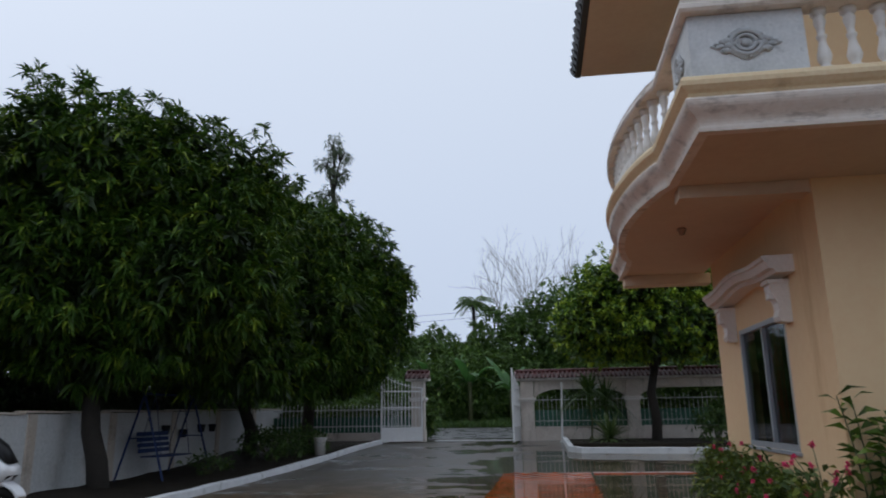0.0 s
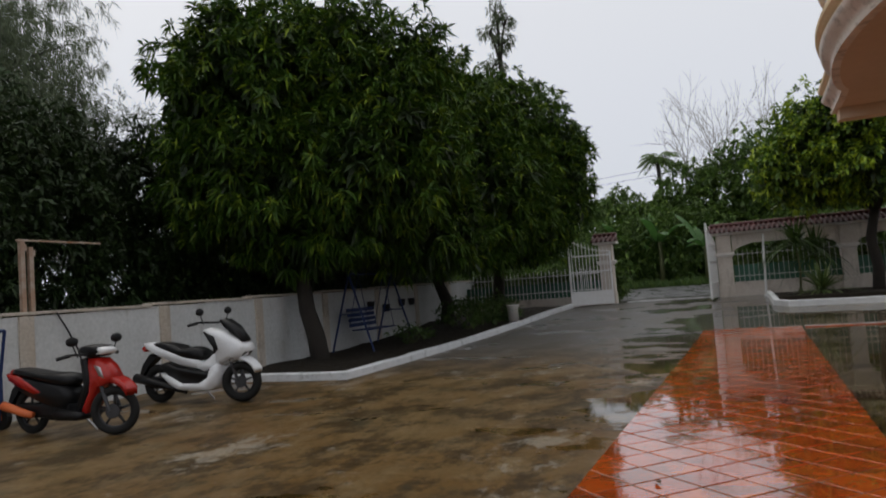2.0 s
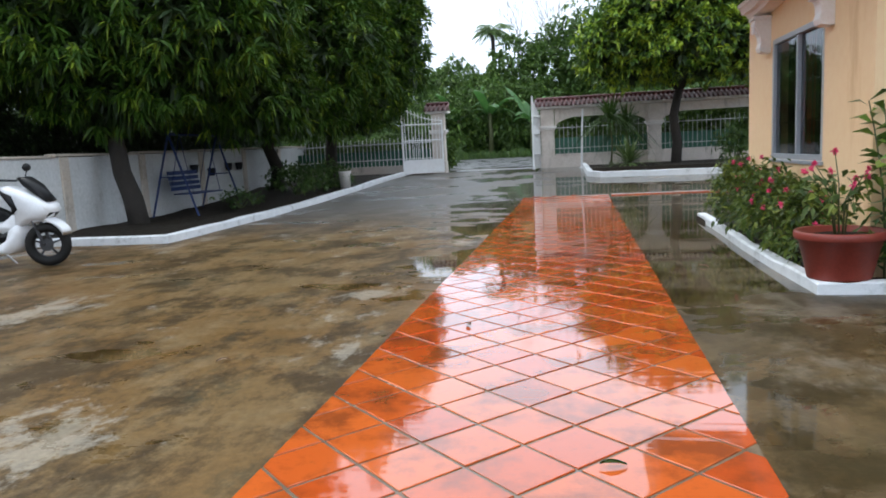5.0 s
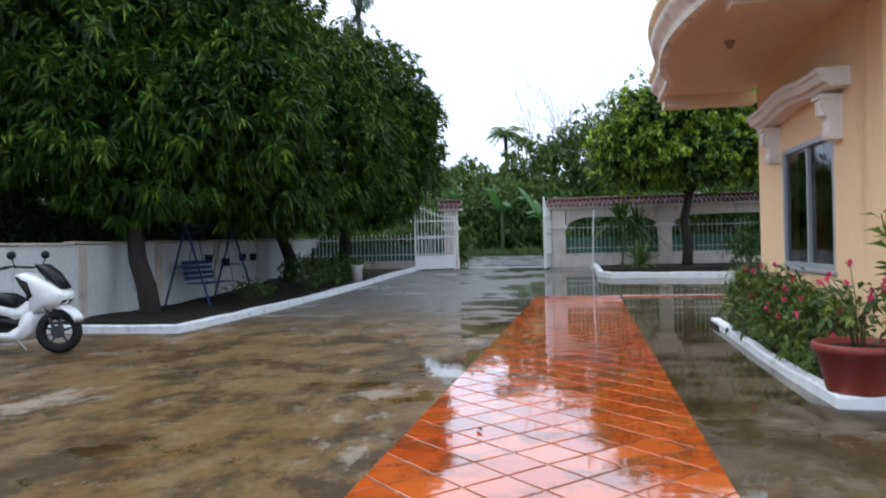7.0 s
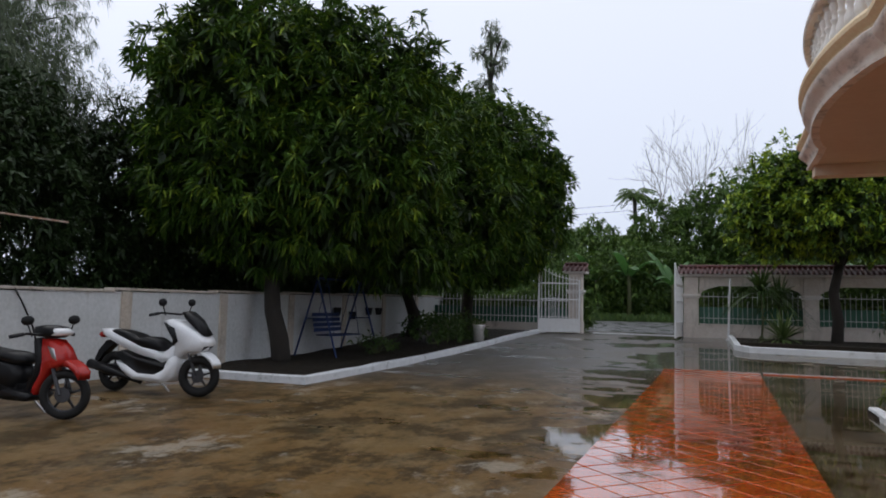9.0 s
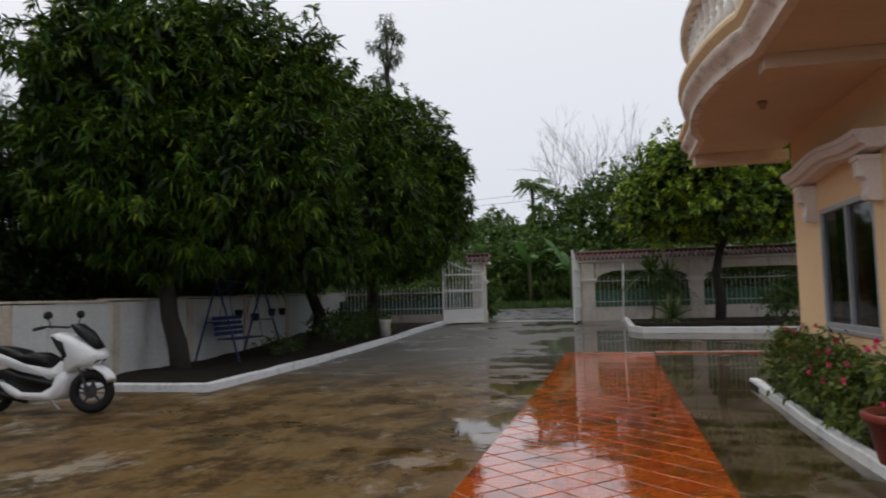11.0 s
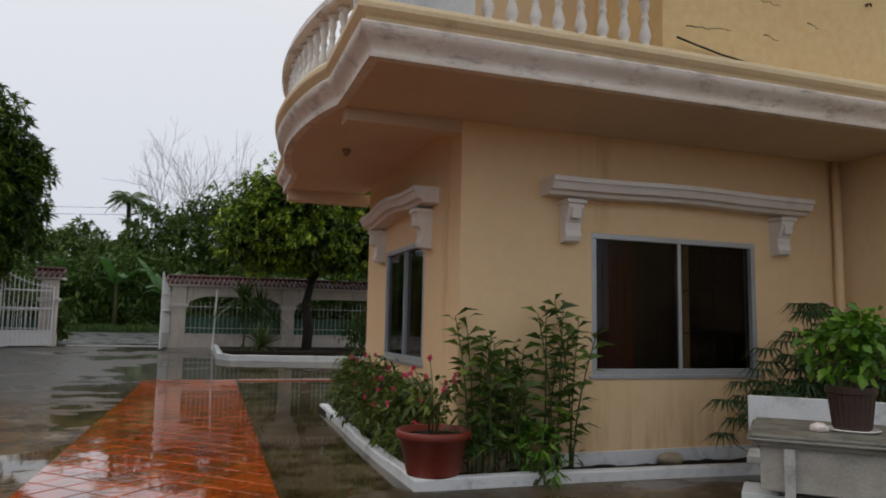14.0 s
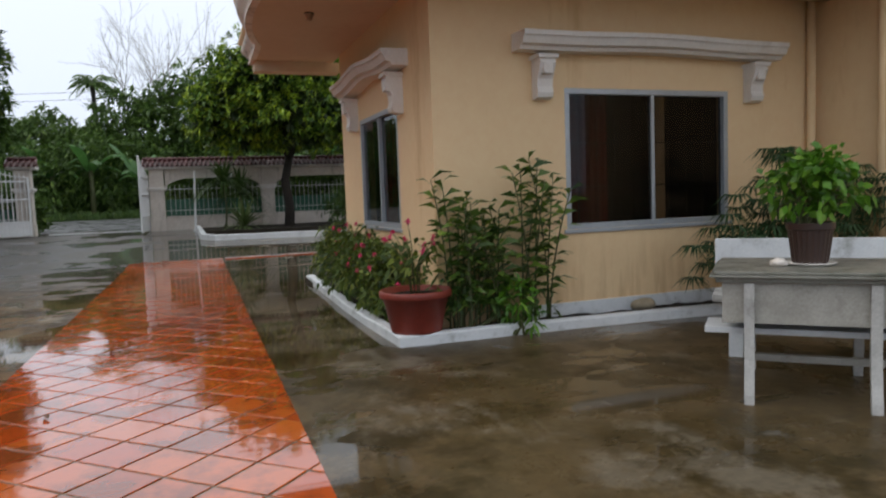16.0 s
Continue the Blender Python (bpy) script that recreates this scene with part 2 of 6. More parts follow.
WHITEPAINT = surface("white_plaster", (0.76, 0.73, 0.7), (0.68, 0.64, 0.6), 3, (0.5, 0.7), 0.25, 0.002, (0.42, 0.36, 0.3), 0.62)
METALWHITE = surface("white_painted_steel", (0.78, 0.79, 0.8), (0.7, 0.7, 0.7), 9, (0.35, 0.5), 0.15, 0.001, (0.35, 0.22, 0.14), 0.68, (1, 1, 1), 9)
PICKET = surface("dull_grey_white_steel", (0.62, 0.64, 0.62), (0.5, 0.52, 0.5), 9, (0.4, 0.6), 0.15, 0.001, (0.2, 0.15, 0.1), 0.6, (1, 1, 1), 9)
GREENPANEL = surface("green_sheet", (0.025, 0.1, 0.065), (0.035, 0.13, 0.08), 3, (0.4, 0.6), 0.2, 0.002)
ROOFTILE = surface("dark_red_roof_tile", (0.075, 0.02, 0.02), (0.12, 0.034, 0.03), 4, (0.35, 0.6), 0.4, 0.003, (0.02, 0.018, 0.016), 0.47, (1, 1, 1), 2, vary=0.3)
BLACKTILE = surface("black_roof_tile", (0.03, 0.03, 0.033), (0.06, 0.058, 0.058), 4, (0.35, 0.6), 0.4, 0.003)
ALU = surface("grey_aluminium", (0.36, 0.39, 0.43), (0.44, 0.47, 0.5), 6, (0.35, 0.5), 0.1, 0.001, metal=0.4)
# near-black colour that puts an unlit interior's darkness into the paint
DARKROOM = surface("darkened_interior_paint", (0.07, 0.055, 0.045), (0.05, 0.04, 0.035), 2, (0.8, 0.9), 0)
CURTAIN = surface("rust_red_curtain", (0.3, 0.04, 0.018), (0.2, 0.028, 0.014), 6, (0.8, 0.9), 0.3)
BARK = surface("dark_bark", (0.02, 0.016, 0.013), (0.042, 0.035, 0.028), 5, (0.75, 0.95), 1.0, 0.03, (0.065, 0.065, 0.055), 0.6, (1, 1, 0.4), 4)
PALEBARK = surface("pale_bare_bark", (0.26, 0.25, 0.25), (0.34, 0.33, 0.33), 3, (0.8, 0.95), 0.3)
MANGO = leaf("mango_leaves", (0.018, 0.044, 0.006), (0.05, 0.105, 0.01), (0.22, 0.3, 0.025), 0.5, 0.9, 0.14, 0.7, 0.57, 0.22)
# leaf colour with shade put into it, for crown insides and the hedge
SHADELEAF = leaf("shade_dark_leaves", (0.012, 0.026, 0.006), (0.024, 0.048, 0.01), (0.035, 0.06, 0.012), 0.5, 0.92, 0.04, 0.1, 0.7)
FLOWERSHRUB = leaf("yellow_green_shrub_leaves", (0.035, 0.07, 0.014), (0.1, 0.15, 0.024), (0.26, 0.3, 0.05), 0.42, 0.78)
LIMEGREEN = leaf("young_bright_leaves", (0.025, 0.06, 0.01), (0.085, 0.17, 0.017), (0.38, 0.5, 0.035), 0.45, 0.78, 0.16, 0.85, 0.5)
FEATHER = leaf("grey_green_feathery_leaves", (0.06, 0.085, 0.045), (0.1, 0.13, 0.07), (0.16, 0.19, 0.1), 0.55, 0.9, 0.35)
BUSH = leaf("wild_scrub_leaves", (0.036, 0.074, 0.016), (0.08, 0.145, 0.026), (0.19, 0.28, 0.05), 0.45, 0.88)
BANANA = leaf("banana_leaves", (0.05, 0.13, 0.03), (0.08, 0.19, 0.045), (0.17, 0.3, 0.08), 0.3, 0.8, 0.35)
CANE = leaf("ginger_leaves", (0.03, 0.065, 0.012), (0.095, 0.165, 0.026), (0.26, 0.38, 0.05), 0.3, 0.88)
SHRUB = leaf("shrub_leaves", (0.035, 0.075, 0.018), (0.065, 0.12, 0.025), (0.14, 0.2, 0.05), 0.45, 0.85)
SPIKE = leaf("strap_leaves", (0.06, 0.1, 0.03), (0.11, 0.16, 0.05), (0.22, 0.27, 0.11), 0.4, 0.8)
POTTED = leaf("fresh_potted_leaves", (0.05, 0.14, 0.01), (0.09, 0.22, 0.015), (0.2, 0.34, 0.03), 0.35, 0.8)
PAPYRUS = leaf("umbrella_sedge_leaves", (0.02, 0.05, 0.018), (0.035, 0.08, 0.026), (0.08, 0.13, 0.04), 0.4, 0.9)
BLOOM = leaf("pink_red_petals", (0.6, 0.03, 0.13), (0.75, 0.07, 0.2), (0.85, 0.25, 0.35), 0.5, 0.8, 0.3)
STALK = surface("green_brown_stalk", (0.05, 0.065, 0.018), (0.1, 0.1, 0.04), 12, (0.5, 0.7), 0.2)
TERRACOTTA = surface("red_plastic_pot", (0.17, 0.026, 0.017), (0.215, 0.036, 0.022), 4, (0.4, 0.55), 0.15, 0.002, (0.2, 0.05, 0.03), 0.6)
BROWNPOT = surface("dark_brown_ribbed_pot", (0.03, 0.016, 0.012), (0.05, 0.026, 0.02), 6, (0.35, 0.5), 0.2)
WORNWHITE = surface("worn_white_concrete", (0.5, 0.49, 0.47), (0.38, 0.37, 0.35), 5, (0.5, 0.7), 0.4, 0.004, (0.16, 0.15, 0.13), 0.54, (1, 1, 1), 5)
TOPSTONE = surface("mossy_wet_table_stone", (0.24, 0.23, 0.2), (0.15, 0.15, 0.12), 7, (0.25, 0.5), 0.5, 0.003, (0.07, 0.075, 0.05), 0.5, (1, 1, 1), 7)
STONE = surface("worn_terrazzo_stone", (0.42, 0.4, 0.36), (0.3, 0.285, 0.25), 5, (0.35, 0.6), 0.4, 0.003, (0.15, 0.14, 0.11), 0.55, (1, 1, 1), 6)
PEBBLE = surface("buff_stone", (0.3, 0.25, 0.17), (0.4, 0.34, 0.25), 9, (0.6, 0.8), 0.7, 0.01)
HILL = surface("hazy_wooded_hill", (0.1, 0.14, 0.13), (0.13, 0.17, 0.155), 0.08, (0.9, 1.0), 0.6, 1.0)
RED = surface("red_scooter_plastic", (0.36, 0.013, 0.01), (0.42, 0.02, 0.014), 3, (0.2, 0.3), 0)
PEARL = surface("white_scooter_plastic", (0.8, 0.81, 0.83), (0.76, 0.77, 0.79), 3, (0.18, 0.28), 0)
BLACK = surface("black_plastic", (0.007, 0.007, 0.008), (0.013, 0.013, 0.014), 6, (0.3, 0.45), 0.1, shine=0.22)
RUBBER = surface("tyre_rubber", (0.01, 0.01, 0.01), (0.02, 0.019, 0.018), 10, (0.6, 0.8), 0.3, shine=0.25)
STEEL = surface("brushed_steel", (0.45, 0.45, 0.46), (0.55, 0.55, 0.56), 8, (0.25, 0.4), 0.1, metal=1.0)
LENS = surface("clear_headlight", (0.7, 0.72, 0.74), (0.8, 0.8, 0.8), 6, (0.08, 0.15), 0)
DARKRIM = surface("dark_alloy", (0.05, 0.05, 0.053), (0.085, 0.085, 0.09), 8, (0.3, 0.45), 0.1, metal=0.8)
RUST = surface("rusty_painted_post", (0.3, 0.16, 0.09), (0.46, 0.4, 0.34), 5, (0.7, 0.9), 0.5, 0.003, (0.2, 0.07, 0.025), 0.5, (1, 1, 0.5), 4)
BLUE = surface("blue_tarpaulin", (0.05, 0.22, 0.42), (0.08, 0.3, 0.5), 3, (0.4, 0.6), 0.3)
NAVY = surface("dark_blue_paint", (0.014, 0.028, 0.095), (0.02, 0.04, 0.125), 6, (0.45, 0.6), 0.15, shine=0.25)
ORANGE = surface("orange_plastic", (0.6, 0.12, 0.03), (0.66, 0.16, 0.05), 6, (0.4, 0.6), 0.1)


# ---- building helpers ----
def thing(name, label, category, at=(0, 0, 0), turn=0, group="", kind=""):
    e = new(name)
    e.empty_display_size = 0.2
    e.matrix_world = pose(*at, 0, 0, turn)
    return tagged(e, label, category, group, kind)


def solid(name, bm, material, smooth=False):
    me = bpy.data.meshes.new(name)
    bm.normal_update()
    bm.to_mesh(me)
    bm.free()
    me.materials.append(material)
    if smooth:
        for f in me.polygons:
            f.use_smooth = True
    return new(name, me)


def part(name, bm, material, parent, label="", smooth=False):
    ob = solid(name, bm, material, smooth)
    ob.parent = parent
    return tagged(ob, label)


def sheet(name, verts, faces, material, parent=None, label=""):
    """A mesh from computed arrays of corners and faces."""
    me = bpy.data.meshes.new(name)
    me.from_pydata(verts.tolist() if hasattr(verts, "tolist") else verts, [], faces.tolist() if hasattr(faces, "tolist") else faces)
    me.materials.append(material)
    ob = new(name, me)
    if parent:
        ob.parent = parent
    return tagged(ob, label)


def box(bm, x0, y0, z0, x1, y1, z1, bevel=0.0, m=None):
    made = bmesh.ops.create_cube(bm, size=1, matrix=Matrix.LocRotScale(((x0 + x1) / 2, (y0 + y1) / 2, (z0 + z1) / 2), None, (x1 - x0, y1 - y0, z1 - z0)))["verts"]
    if bevel:
        edges = list({e for v in made for e in v.link_edges})
        made = [v for v in bmesh.ops.bevel(bm, geom=edges, offset=bevel, segments=2, affect="EDGES", profile=0.6)["verts"]] + [v for v in made if v.is_valid]
    if m:
        bmesh.ops.transform(bm, matrix=m, verts=list({v for v in made if v.is_valid}))
    return bm


def boxes(*rows, bevel=0.0):
    bm = bmesh.new()
    for r in rows:
        box(bm, *r, bevel=bevel)
    return bm


def tube(bm, a, b, r0, r1=None, n=8, caps=True):
    a, b = Vector(a), Vector(b)
    r1 = r0 if r1 is None else r1
    q = (b - a).to_track_quat("Z", "Y").to_matrix()
    rings = []
    for c, r in ((a, r0), (b, r1)):
        rings.append([bm.verts.new(c + q @ Vector((r * math.cos(2 * math.pi * i / n), r * math.sin(2 * math.pi * i / n), 0))) for i in range(n)])
    for i in range(n):
        bm.faces.new((rings[0][i], rings[0][(i + 1) % n], rings[1][(i + 1) % n], rings[1][i]))
    if caps:
        bm.faces.new(rings[0][::-1])
        bm.faces.new(rings[1])
    return bm


def pipe_run(bm, points, r, n=8, r_end=None):
    """A bent round bar along points, one continuous skin."""
    pts = [Vector(p) for p in points]
    rings = []
    for i, p in enumerate(pts):
        d = (pts[min(i + 1, len(pts) - 1)] - pts[max(i - 1, 0)]).normalized()
        q = d.to_track_quat("Z", "Y").to_matrix()
        k = i / max(1, len(pts) - 1)
        rad = r if r_end is None else r + (r_end - r) * k
        rings.append([bm.verts.new(p + q @ Vector((rad * math.cos(2 * math.pi * j / n), rad * math.sin(2 * math.pi * j / n), 0))) for j in range(n)])
    for a, b in zip(rings, rings[1:]):
        best = min(range(n), key=lambda s: sum((a[j].co - b[(j + s) % n].co).length for j in range(n)))
        for j in range(n):
            bm.faces.new((a[j], a[(j + 1) % n], b[(j + 1 + best) % n], b[(j + best) % n]))
    bm.faces.new(rings[0][::-1])
    bm.faces.new(rings[-1])
    return bm


def lathe(bm, profile, n=20, at=(0, 0, 0)):
    rings = [[bm.verts.new((at[0] + r * math.cos(2 * math.pi * i / n), at[1] + r * math.sin(2 * math.pi * i / n), at[2] + z)) for i in range(n)] for r, z in profile]
    for a, b in zip(rings, rings[1:]):
        for i in range(n):
            bm.faces.new((a[i], a[(i + 1) % n], b[(i + 1) % n], b[i]))
    if profile[0][0] > 1e-4:
        bm.faces.new(rings[0][::-1])
    if profile[-1][0] > 1e-4:
        bm.faces.new(rings[-1])
    return bm


def sweep(bm, path, profile, closed_profile=True):
    """Profile of (outward, z) carried along a plan line; outward is to the line's left-hand side."""
    pts = [Vector(p) for p in path]
    rings = []
    for i, p in enumerate(pts):
        d0 = (pts[i] - pts[i - 1]).normalized() if i else (pts[1] - pts[0]).normalized()
        d1 = (pts[i + 1] - pts[i]).normalized() if i < len(pts) - 1 else d0
        n0, n1 = Vector((-d0.y, d0.x)), Vector((-d1.y, d1.x))
        nn = (n0 + n1).normalized()
        nn /= max(0.4, nn.dot(n0))
        rings.append([bm.verts.new((p.x + nn.x * o, p.y + nn.y * o, z)) for o, z in profile])
    k = len(profile)
    for a, b in zip(rings, rings[1:]):
        for j in range(k if closed_profile else k - 1):
            bm.faces.new((a[j], b[j], b[(j + 1) % k], a[(j + 1) % k]))
    if closed_profile:
        bm.faces.new(rings[0])
        bm.faces.new(rings[-1][::-1])
    bmesh.ops.recalc_face_normals(bm, faces=bm.faces)
    return bm


def slab(bm, outline, z0, z1):
    lo = [bm.verts.new((x, y, z0)) for x, y in outline]
    hi = [bm.verts.new((x, y, z1)) for x, y in outline]
    k = len(outline)
    bm.faces.new(lo[::-1])
    bm.faces.new(hi)
    for i in range(k):
        bm.faces.new((lo[i], lo[(i + 1) % k], hi[(i + 1) % k], hi[i]))
    bmesh.ops.recalc_face_normals(bm, faces=bm.faces)
    return bm


def pillow(bm, outline, half, inset=0.82, at=(0, 0, 0)):
    """Side outline in (x, z) given width along y, with rounded-off flanks."""
    cx, cz = sum(p[0] for p in outline) / len(outline), sum(p[1] for p in outline) / len(outline)
    rings = []
    for y, s in ((-half, inset), (-half * 0.72, 0.97), (0, 1.0), (half * 0.72, 0.97), (half, inset)):
        rings.append([bm.verts.new((at[0] + cx + (x - cx) * s, at[1] + y, at[2] + cz + (z - cz) * s)) for x, z in outline])
    k = len(outline)
    for a, b in zip(rings, rings[1:]):
        for i in range(k):
            bm.faces.new((a[i], a[(i + 1) % k], b[(i + 1) % k], b[i]))
    bm.faces.new(rings[0][::-1])
    bm.faces.new(rings[-1])
    bmesh.ops.recalc_face_normals(bm, faces=bm.faces)
    return bm


def rise(y):
    """Height of the ground: level yard, a gentle ramp up to the gate and the road."""
    u = min(1.0, max(0.0, (y - 13) / 10))
    v = min(1.0, max(0.0, (y - 23) / 9))
    return 0.45 * u * u * (3 - 2 * u) + 0.2 * v


def draped(name, x0, x1, ys, lift, material, nx=2):
    xs = np.linspace(x0, x1, nx)
    v = [(x, y, rise(y) + lift) for y in ys for x in xs]
    f = [(j * nx + i, j * nx + i + 1, (j + 1) * nx + i + 1, (j + 1) * nx + i) for j in range(len(ys) - 1) for i in range(nx - 1)]
    return sheet(name, v, f, material)


# ---- ground, road, walls ----
RAMP = [13 + 0.5 * i for i in range(39)]
tagged(draped("ground", -900, 900, [-300, -12] + RAMP + [40, 900], -0.03, EARTH), "dark green wild ground reaching to the far trees", "ground", kind="structure")
tagged(draped("yard", -8.5, 14, [-12, 0] + [y for y in RAMP if y <= 22] + [23.6], 0.0, WET), "rain-wet mottled brown concrete yard with puddles", "yard", kind="structure")
tagged(draped("road", -120, 120, [y + 0.0 for y in RAMP if y >= 23.5] + [32.2], 0.008, ROAD), "wet grey asphalt road beyond the gate", "road", kind="structure")

XW = -8.45
wall_left = thing("wall_west", "low white boundary wall with stained cap and pilasters", "wall", kind="structure")
bm = bmesh.new()
for i in range(24):
    y0, y1 = -6 + i * 1.2, -6 + (i + 1) * 1.2
    z0, z1 = rise(y0), rise(y1)
    top = 1.27 + 0.012 * max(0, y0 - 6)
    box(bm, XW - 0.16, y0, min(z0, z1) - 0.3, XW, y1, top)
part("wall_panel", bm, WHITEWALL, wall_left)
bm = bmesh.new()
for i in range(12):
    y0 = -6 + i * 2.4
    box(bm, XW - 0.19, y0, 1.272 + 0.012 * max(0, y0 - 4.8), XW + 0.03, y0 + 2.4, 1.312 + 0.012 * max(0, y0 - 4.8), bevel=0.008)
part("cap", bm, WALLCAP, wall_left, "thin stained wall cap")
for y in (-3.0, -0.7, 1.65, 4.0, 6.32, 8.65, 11.0, 13.3, 15.7, 18.0, 20.4):
    part("pilaster", boxes((XW - 0.01, y - 0.1, rise(y) - 0.1, XW + 0.035, y + 0.1, 1.268 + 0.012 * max(0, y - 6)), bevel=0.006), WALLCAP, wall_left)

# planting bed along the wall
BEDL = [(XW, 9.3), (-5.6, 9.25), (-5.72, 14.4), (-4.95, 20.3), (-4.7, 21.7)]
bm = bmesh.new()
fine = []
for a, b in zip(BEDL, BEDL[1:]):
    k = max(2, int(math.dist(a, b) / 0.6))
    fine += [(a[0] + (b[0] - a[0]) * i / k, a[1] + (b[1] - a[1]) * i / k) for i in range(k)]
fine.append(BEDL[-1])
rings = []
for i, (x, y) in enumerate(fine):
    d = Vector(fine[min(i + 1, len(fine) - 1)]) - Vector(fine[max(0, i - 1)])
    nrm = Vector((-d.y, d.x)).normalized()
    w, h = 0.07 + random.uniform(-0.008, 0.008), 0.12 + random.uniform(-0.012, 0.012)
    g = rise(y)
    rings.append([bm.verts.new((x + nrm.x * o, y + nrm.y * o, g + z)) for o, z in ((-w, -0.05), (-w, h - 0.015), (-w + 0.02, h), (w - 0.02, h), (w, h - 0.015), (w, -0.05))])
for a, b in zip(rings, rings[1:]):
    for j in range(5):
        bm.faces.new((a[j], a[j + 1], b[j + 1], b[j]))
bmesh.ops.recalc_face_normals(bm, faces=bm.faces)
tagged(solid("kerb", bm, CURB), "white-painted uneven kerb round the tree bed", "kerb", kind="structure")
bm = bmesh.new()
rows = []
for i in range(26):
    y = 9.32 + i * 0.5
    xe = np.interp(y, [9.25, 14.4, 20.3, 21.7], [-5.62, -5.72, -4.95, -4.7])
    rows.append([bm.verts.new((XW + (xe - XW) * k / 8, y, rise(y) + 0.05 + random.uniform(-0.02, 0.03))) for k in range(9)])
for a, b in zip(rows, rows[1:]):
    for k in range(8):
        bm.faces.new((a[k], a[k + 1], b[k + 1], b[k]))
tagged(solid("bed_soil", bm, SOIL), "dark damp soil under the mango trees", "soil", kind="structure")

# bed by the gate fence
def kerb_run(path, h, w, label):
    bm = bmesh.new()
    pts = []
    for a, b in zip(path, path[1:]):
        k = max(1, int(math.dist(a, b) / 0.5))
        pts += [(a[0] + (b[0] - a[0]) * i / k, a[1] + (b[1] - a[1]) * i / k) for i in range(k)]
    pts.append(path[-1])
    sets = []
    for i, (x, y) in enumerate(pts):
        d = Vector(pts[min(i + 1, len(pts) - 1)]) - Vector(pts[max(0, i - 1)])
        nrm = Vector((-d.y, d.x)).normalized()
        g, hh, ww = rise(y), h + random.uniform(-0.008, 0.008), w + random.uniform(-0.006, 0.006)
        sets.append([bm.verts.new((x + nrm.x * o, y + nrm.y * o, g + z)) for o, z in ((-ww, -0.08), (-ww, hh - 0.012), (-ww + 0.015, hh), (ww - 0.015, hh), (ww, hh - 0.012), (ww, -0.08))])
    for a, b in zip(sets, sets[1:]):
        for j in range(5):
            bm.faces.new((a[j], a[j + 1], b[j + 1], b[j]))
    bm.faces.new(sets[0])
    bm.faces.new(sets[-1][::-1])
    bmesh.ops.recalc_face_normals(bm, faces=bm.faces)
    return tagged(solid("kerb", bm, CURB), label, "kerb", kind="structure")


kerb_run([(0.62, 21.4), (0.68, 18.7), (0.95, 18.35), (3.3, 18.1), (8.5, 17.9)], 0.14, 0.07, "white-painted kerb round the fence bed")
bm = slab(bmesh.new(), [(0.7, 21.8), (0.75, 18.6), (3.3, 18.15), (8.5, 17.95), (8.5, 21.8)], 0.0, 0.47)
tagged(solid("bed_soil", bm, SOIL), "dark soil of the fence bed", "soil", kind="structure")

# bed by the house
XA, YB = 2.13, 5.5
kerb_run([(1.86, 10.2), (1.73, 7.2), (1.7, 5.15), (3.2, 5.13), (6.1, 4.95)], 0.085, 0.055, "narrow white-painted kerb of the house bed")
bm = bmesh.new()
rows = []
for i in range(45):
    x = 1.76 + i * 0.1
    rows.append([bm.verts.new((x, 5.2 + 0.3 * k / 5 - max(0, x - 4) * 0.07 * (1 - k / 5), 0.035 + random.uniform(-0.012, 0.02))) for k in range(6)])
for a, b in zip(rows, rows[1:]):
    for k in range(5):
        bm.faces.new((a[k], b[k], b[k + 1], a[k + 1]))
box(bm, 1.77, 5.45, -0.02, XA + 0.02, 10.1, 0.045)
tagged(solid("bed_soil", bm, SOIL), "dark crumbly soil beside the house", "soil", kind="structure")

# ---- the house ----
house = thing("house", "peach two-storey house with a bow-fronted balcony", "house")
WA = (6.48, 7.94, 0.85, 2.04)
WB = (3.38, 5.2, 0.81, 2.065)
XP = 6.32
TH = 0.16
YF = 8.85
def holed(u0, u1, hole, d0, d1, turned):
    """A wall slab with one window opening through it; u along the wall, d through it."""
    bm = bmesh.new()
    outer = [(u0, -0.1), (u1, -0.1), (u1, 3.2), (u0, 3.2)]
    inner = [(hole[0], hole[2]), (hole[1], hole[2]), (hole[1], hole[3]), (hole[0], hole[3])]
    at = lambda u, d, z: (d, u, z) if turned else (u, d, z)
    o0, o1, i0, i1 = [[bm.verts.new(at(u, d, z)) for u, z in ring] for ring, d in ((outer, d0), (outer, d1), (inner, d0), (inner, d1))]
    for i in range(4):
        j = (i + 1) % 4
        for a, b in ((o0, i0), (i0, i1), (i1, o1), (o1, o0)):
            bm.faces.new((a[i], a[j], b[j], b[i]))
    bmesh.ops.recalc_face_normals(bm, faces=bm.faces)
    return bm


part("wall", holed(XA, XP, WB, YB, YB + TH, False), PEACH, house, "peach painted wall with water stains")
part("wall", holed(YB + TH, YF, WA, XA + 0.001, XA + TH, True), PEACH, house, "peach painted wall")
part("wall", boxes((XA + TH, YF - TH, -0.1, 12, YF, 3.2)), PEACH, house)
for piece in ((XP, 1.2, -0.1, XP + TH, YB + TH, 3.2), (XP + TH, 1.2, -0.1, 12, 1.2 + TH, 3.2), (12 - TH, 1.2 + TH, -0.1, 12, YF - TH, 3.2)):
    part("wall", boxes(piece), PEACH, house, "peach wall of the projecting wing")
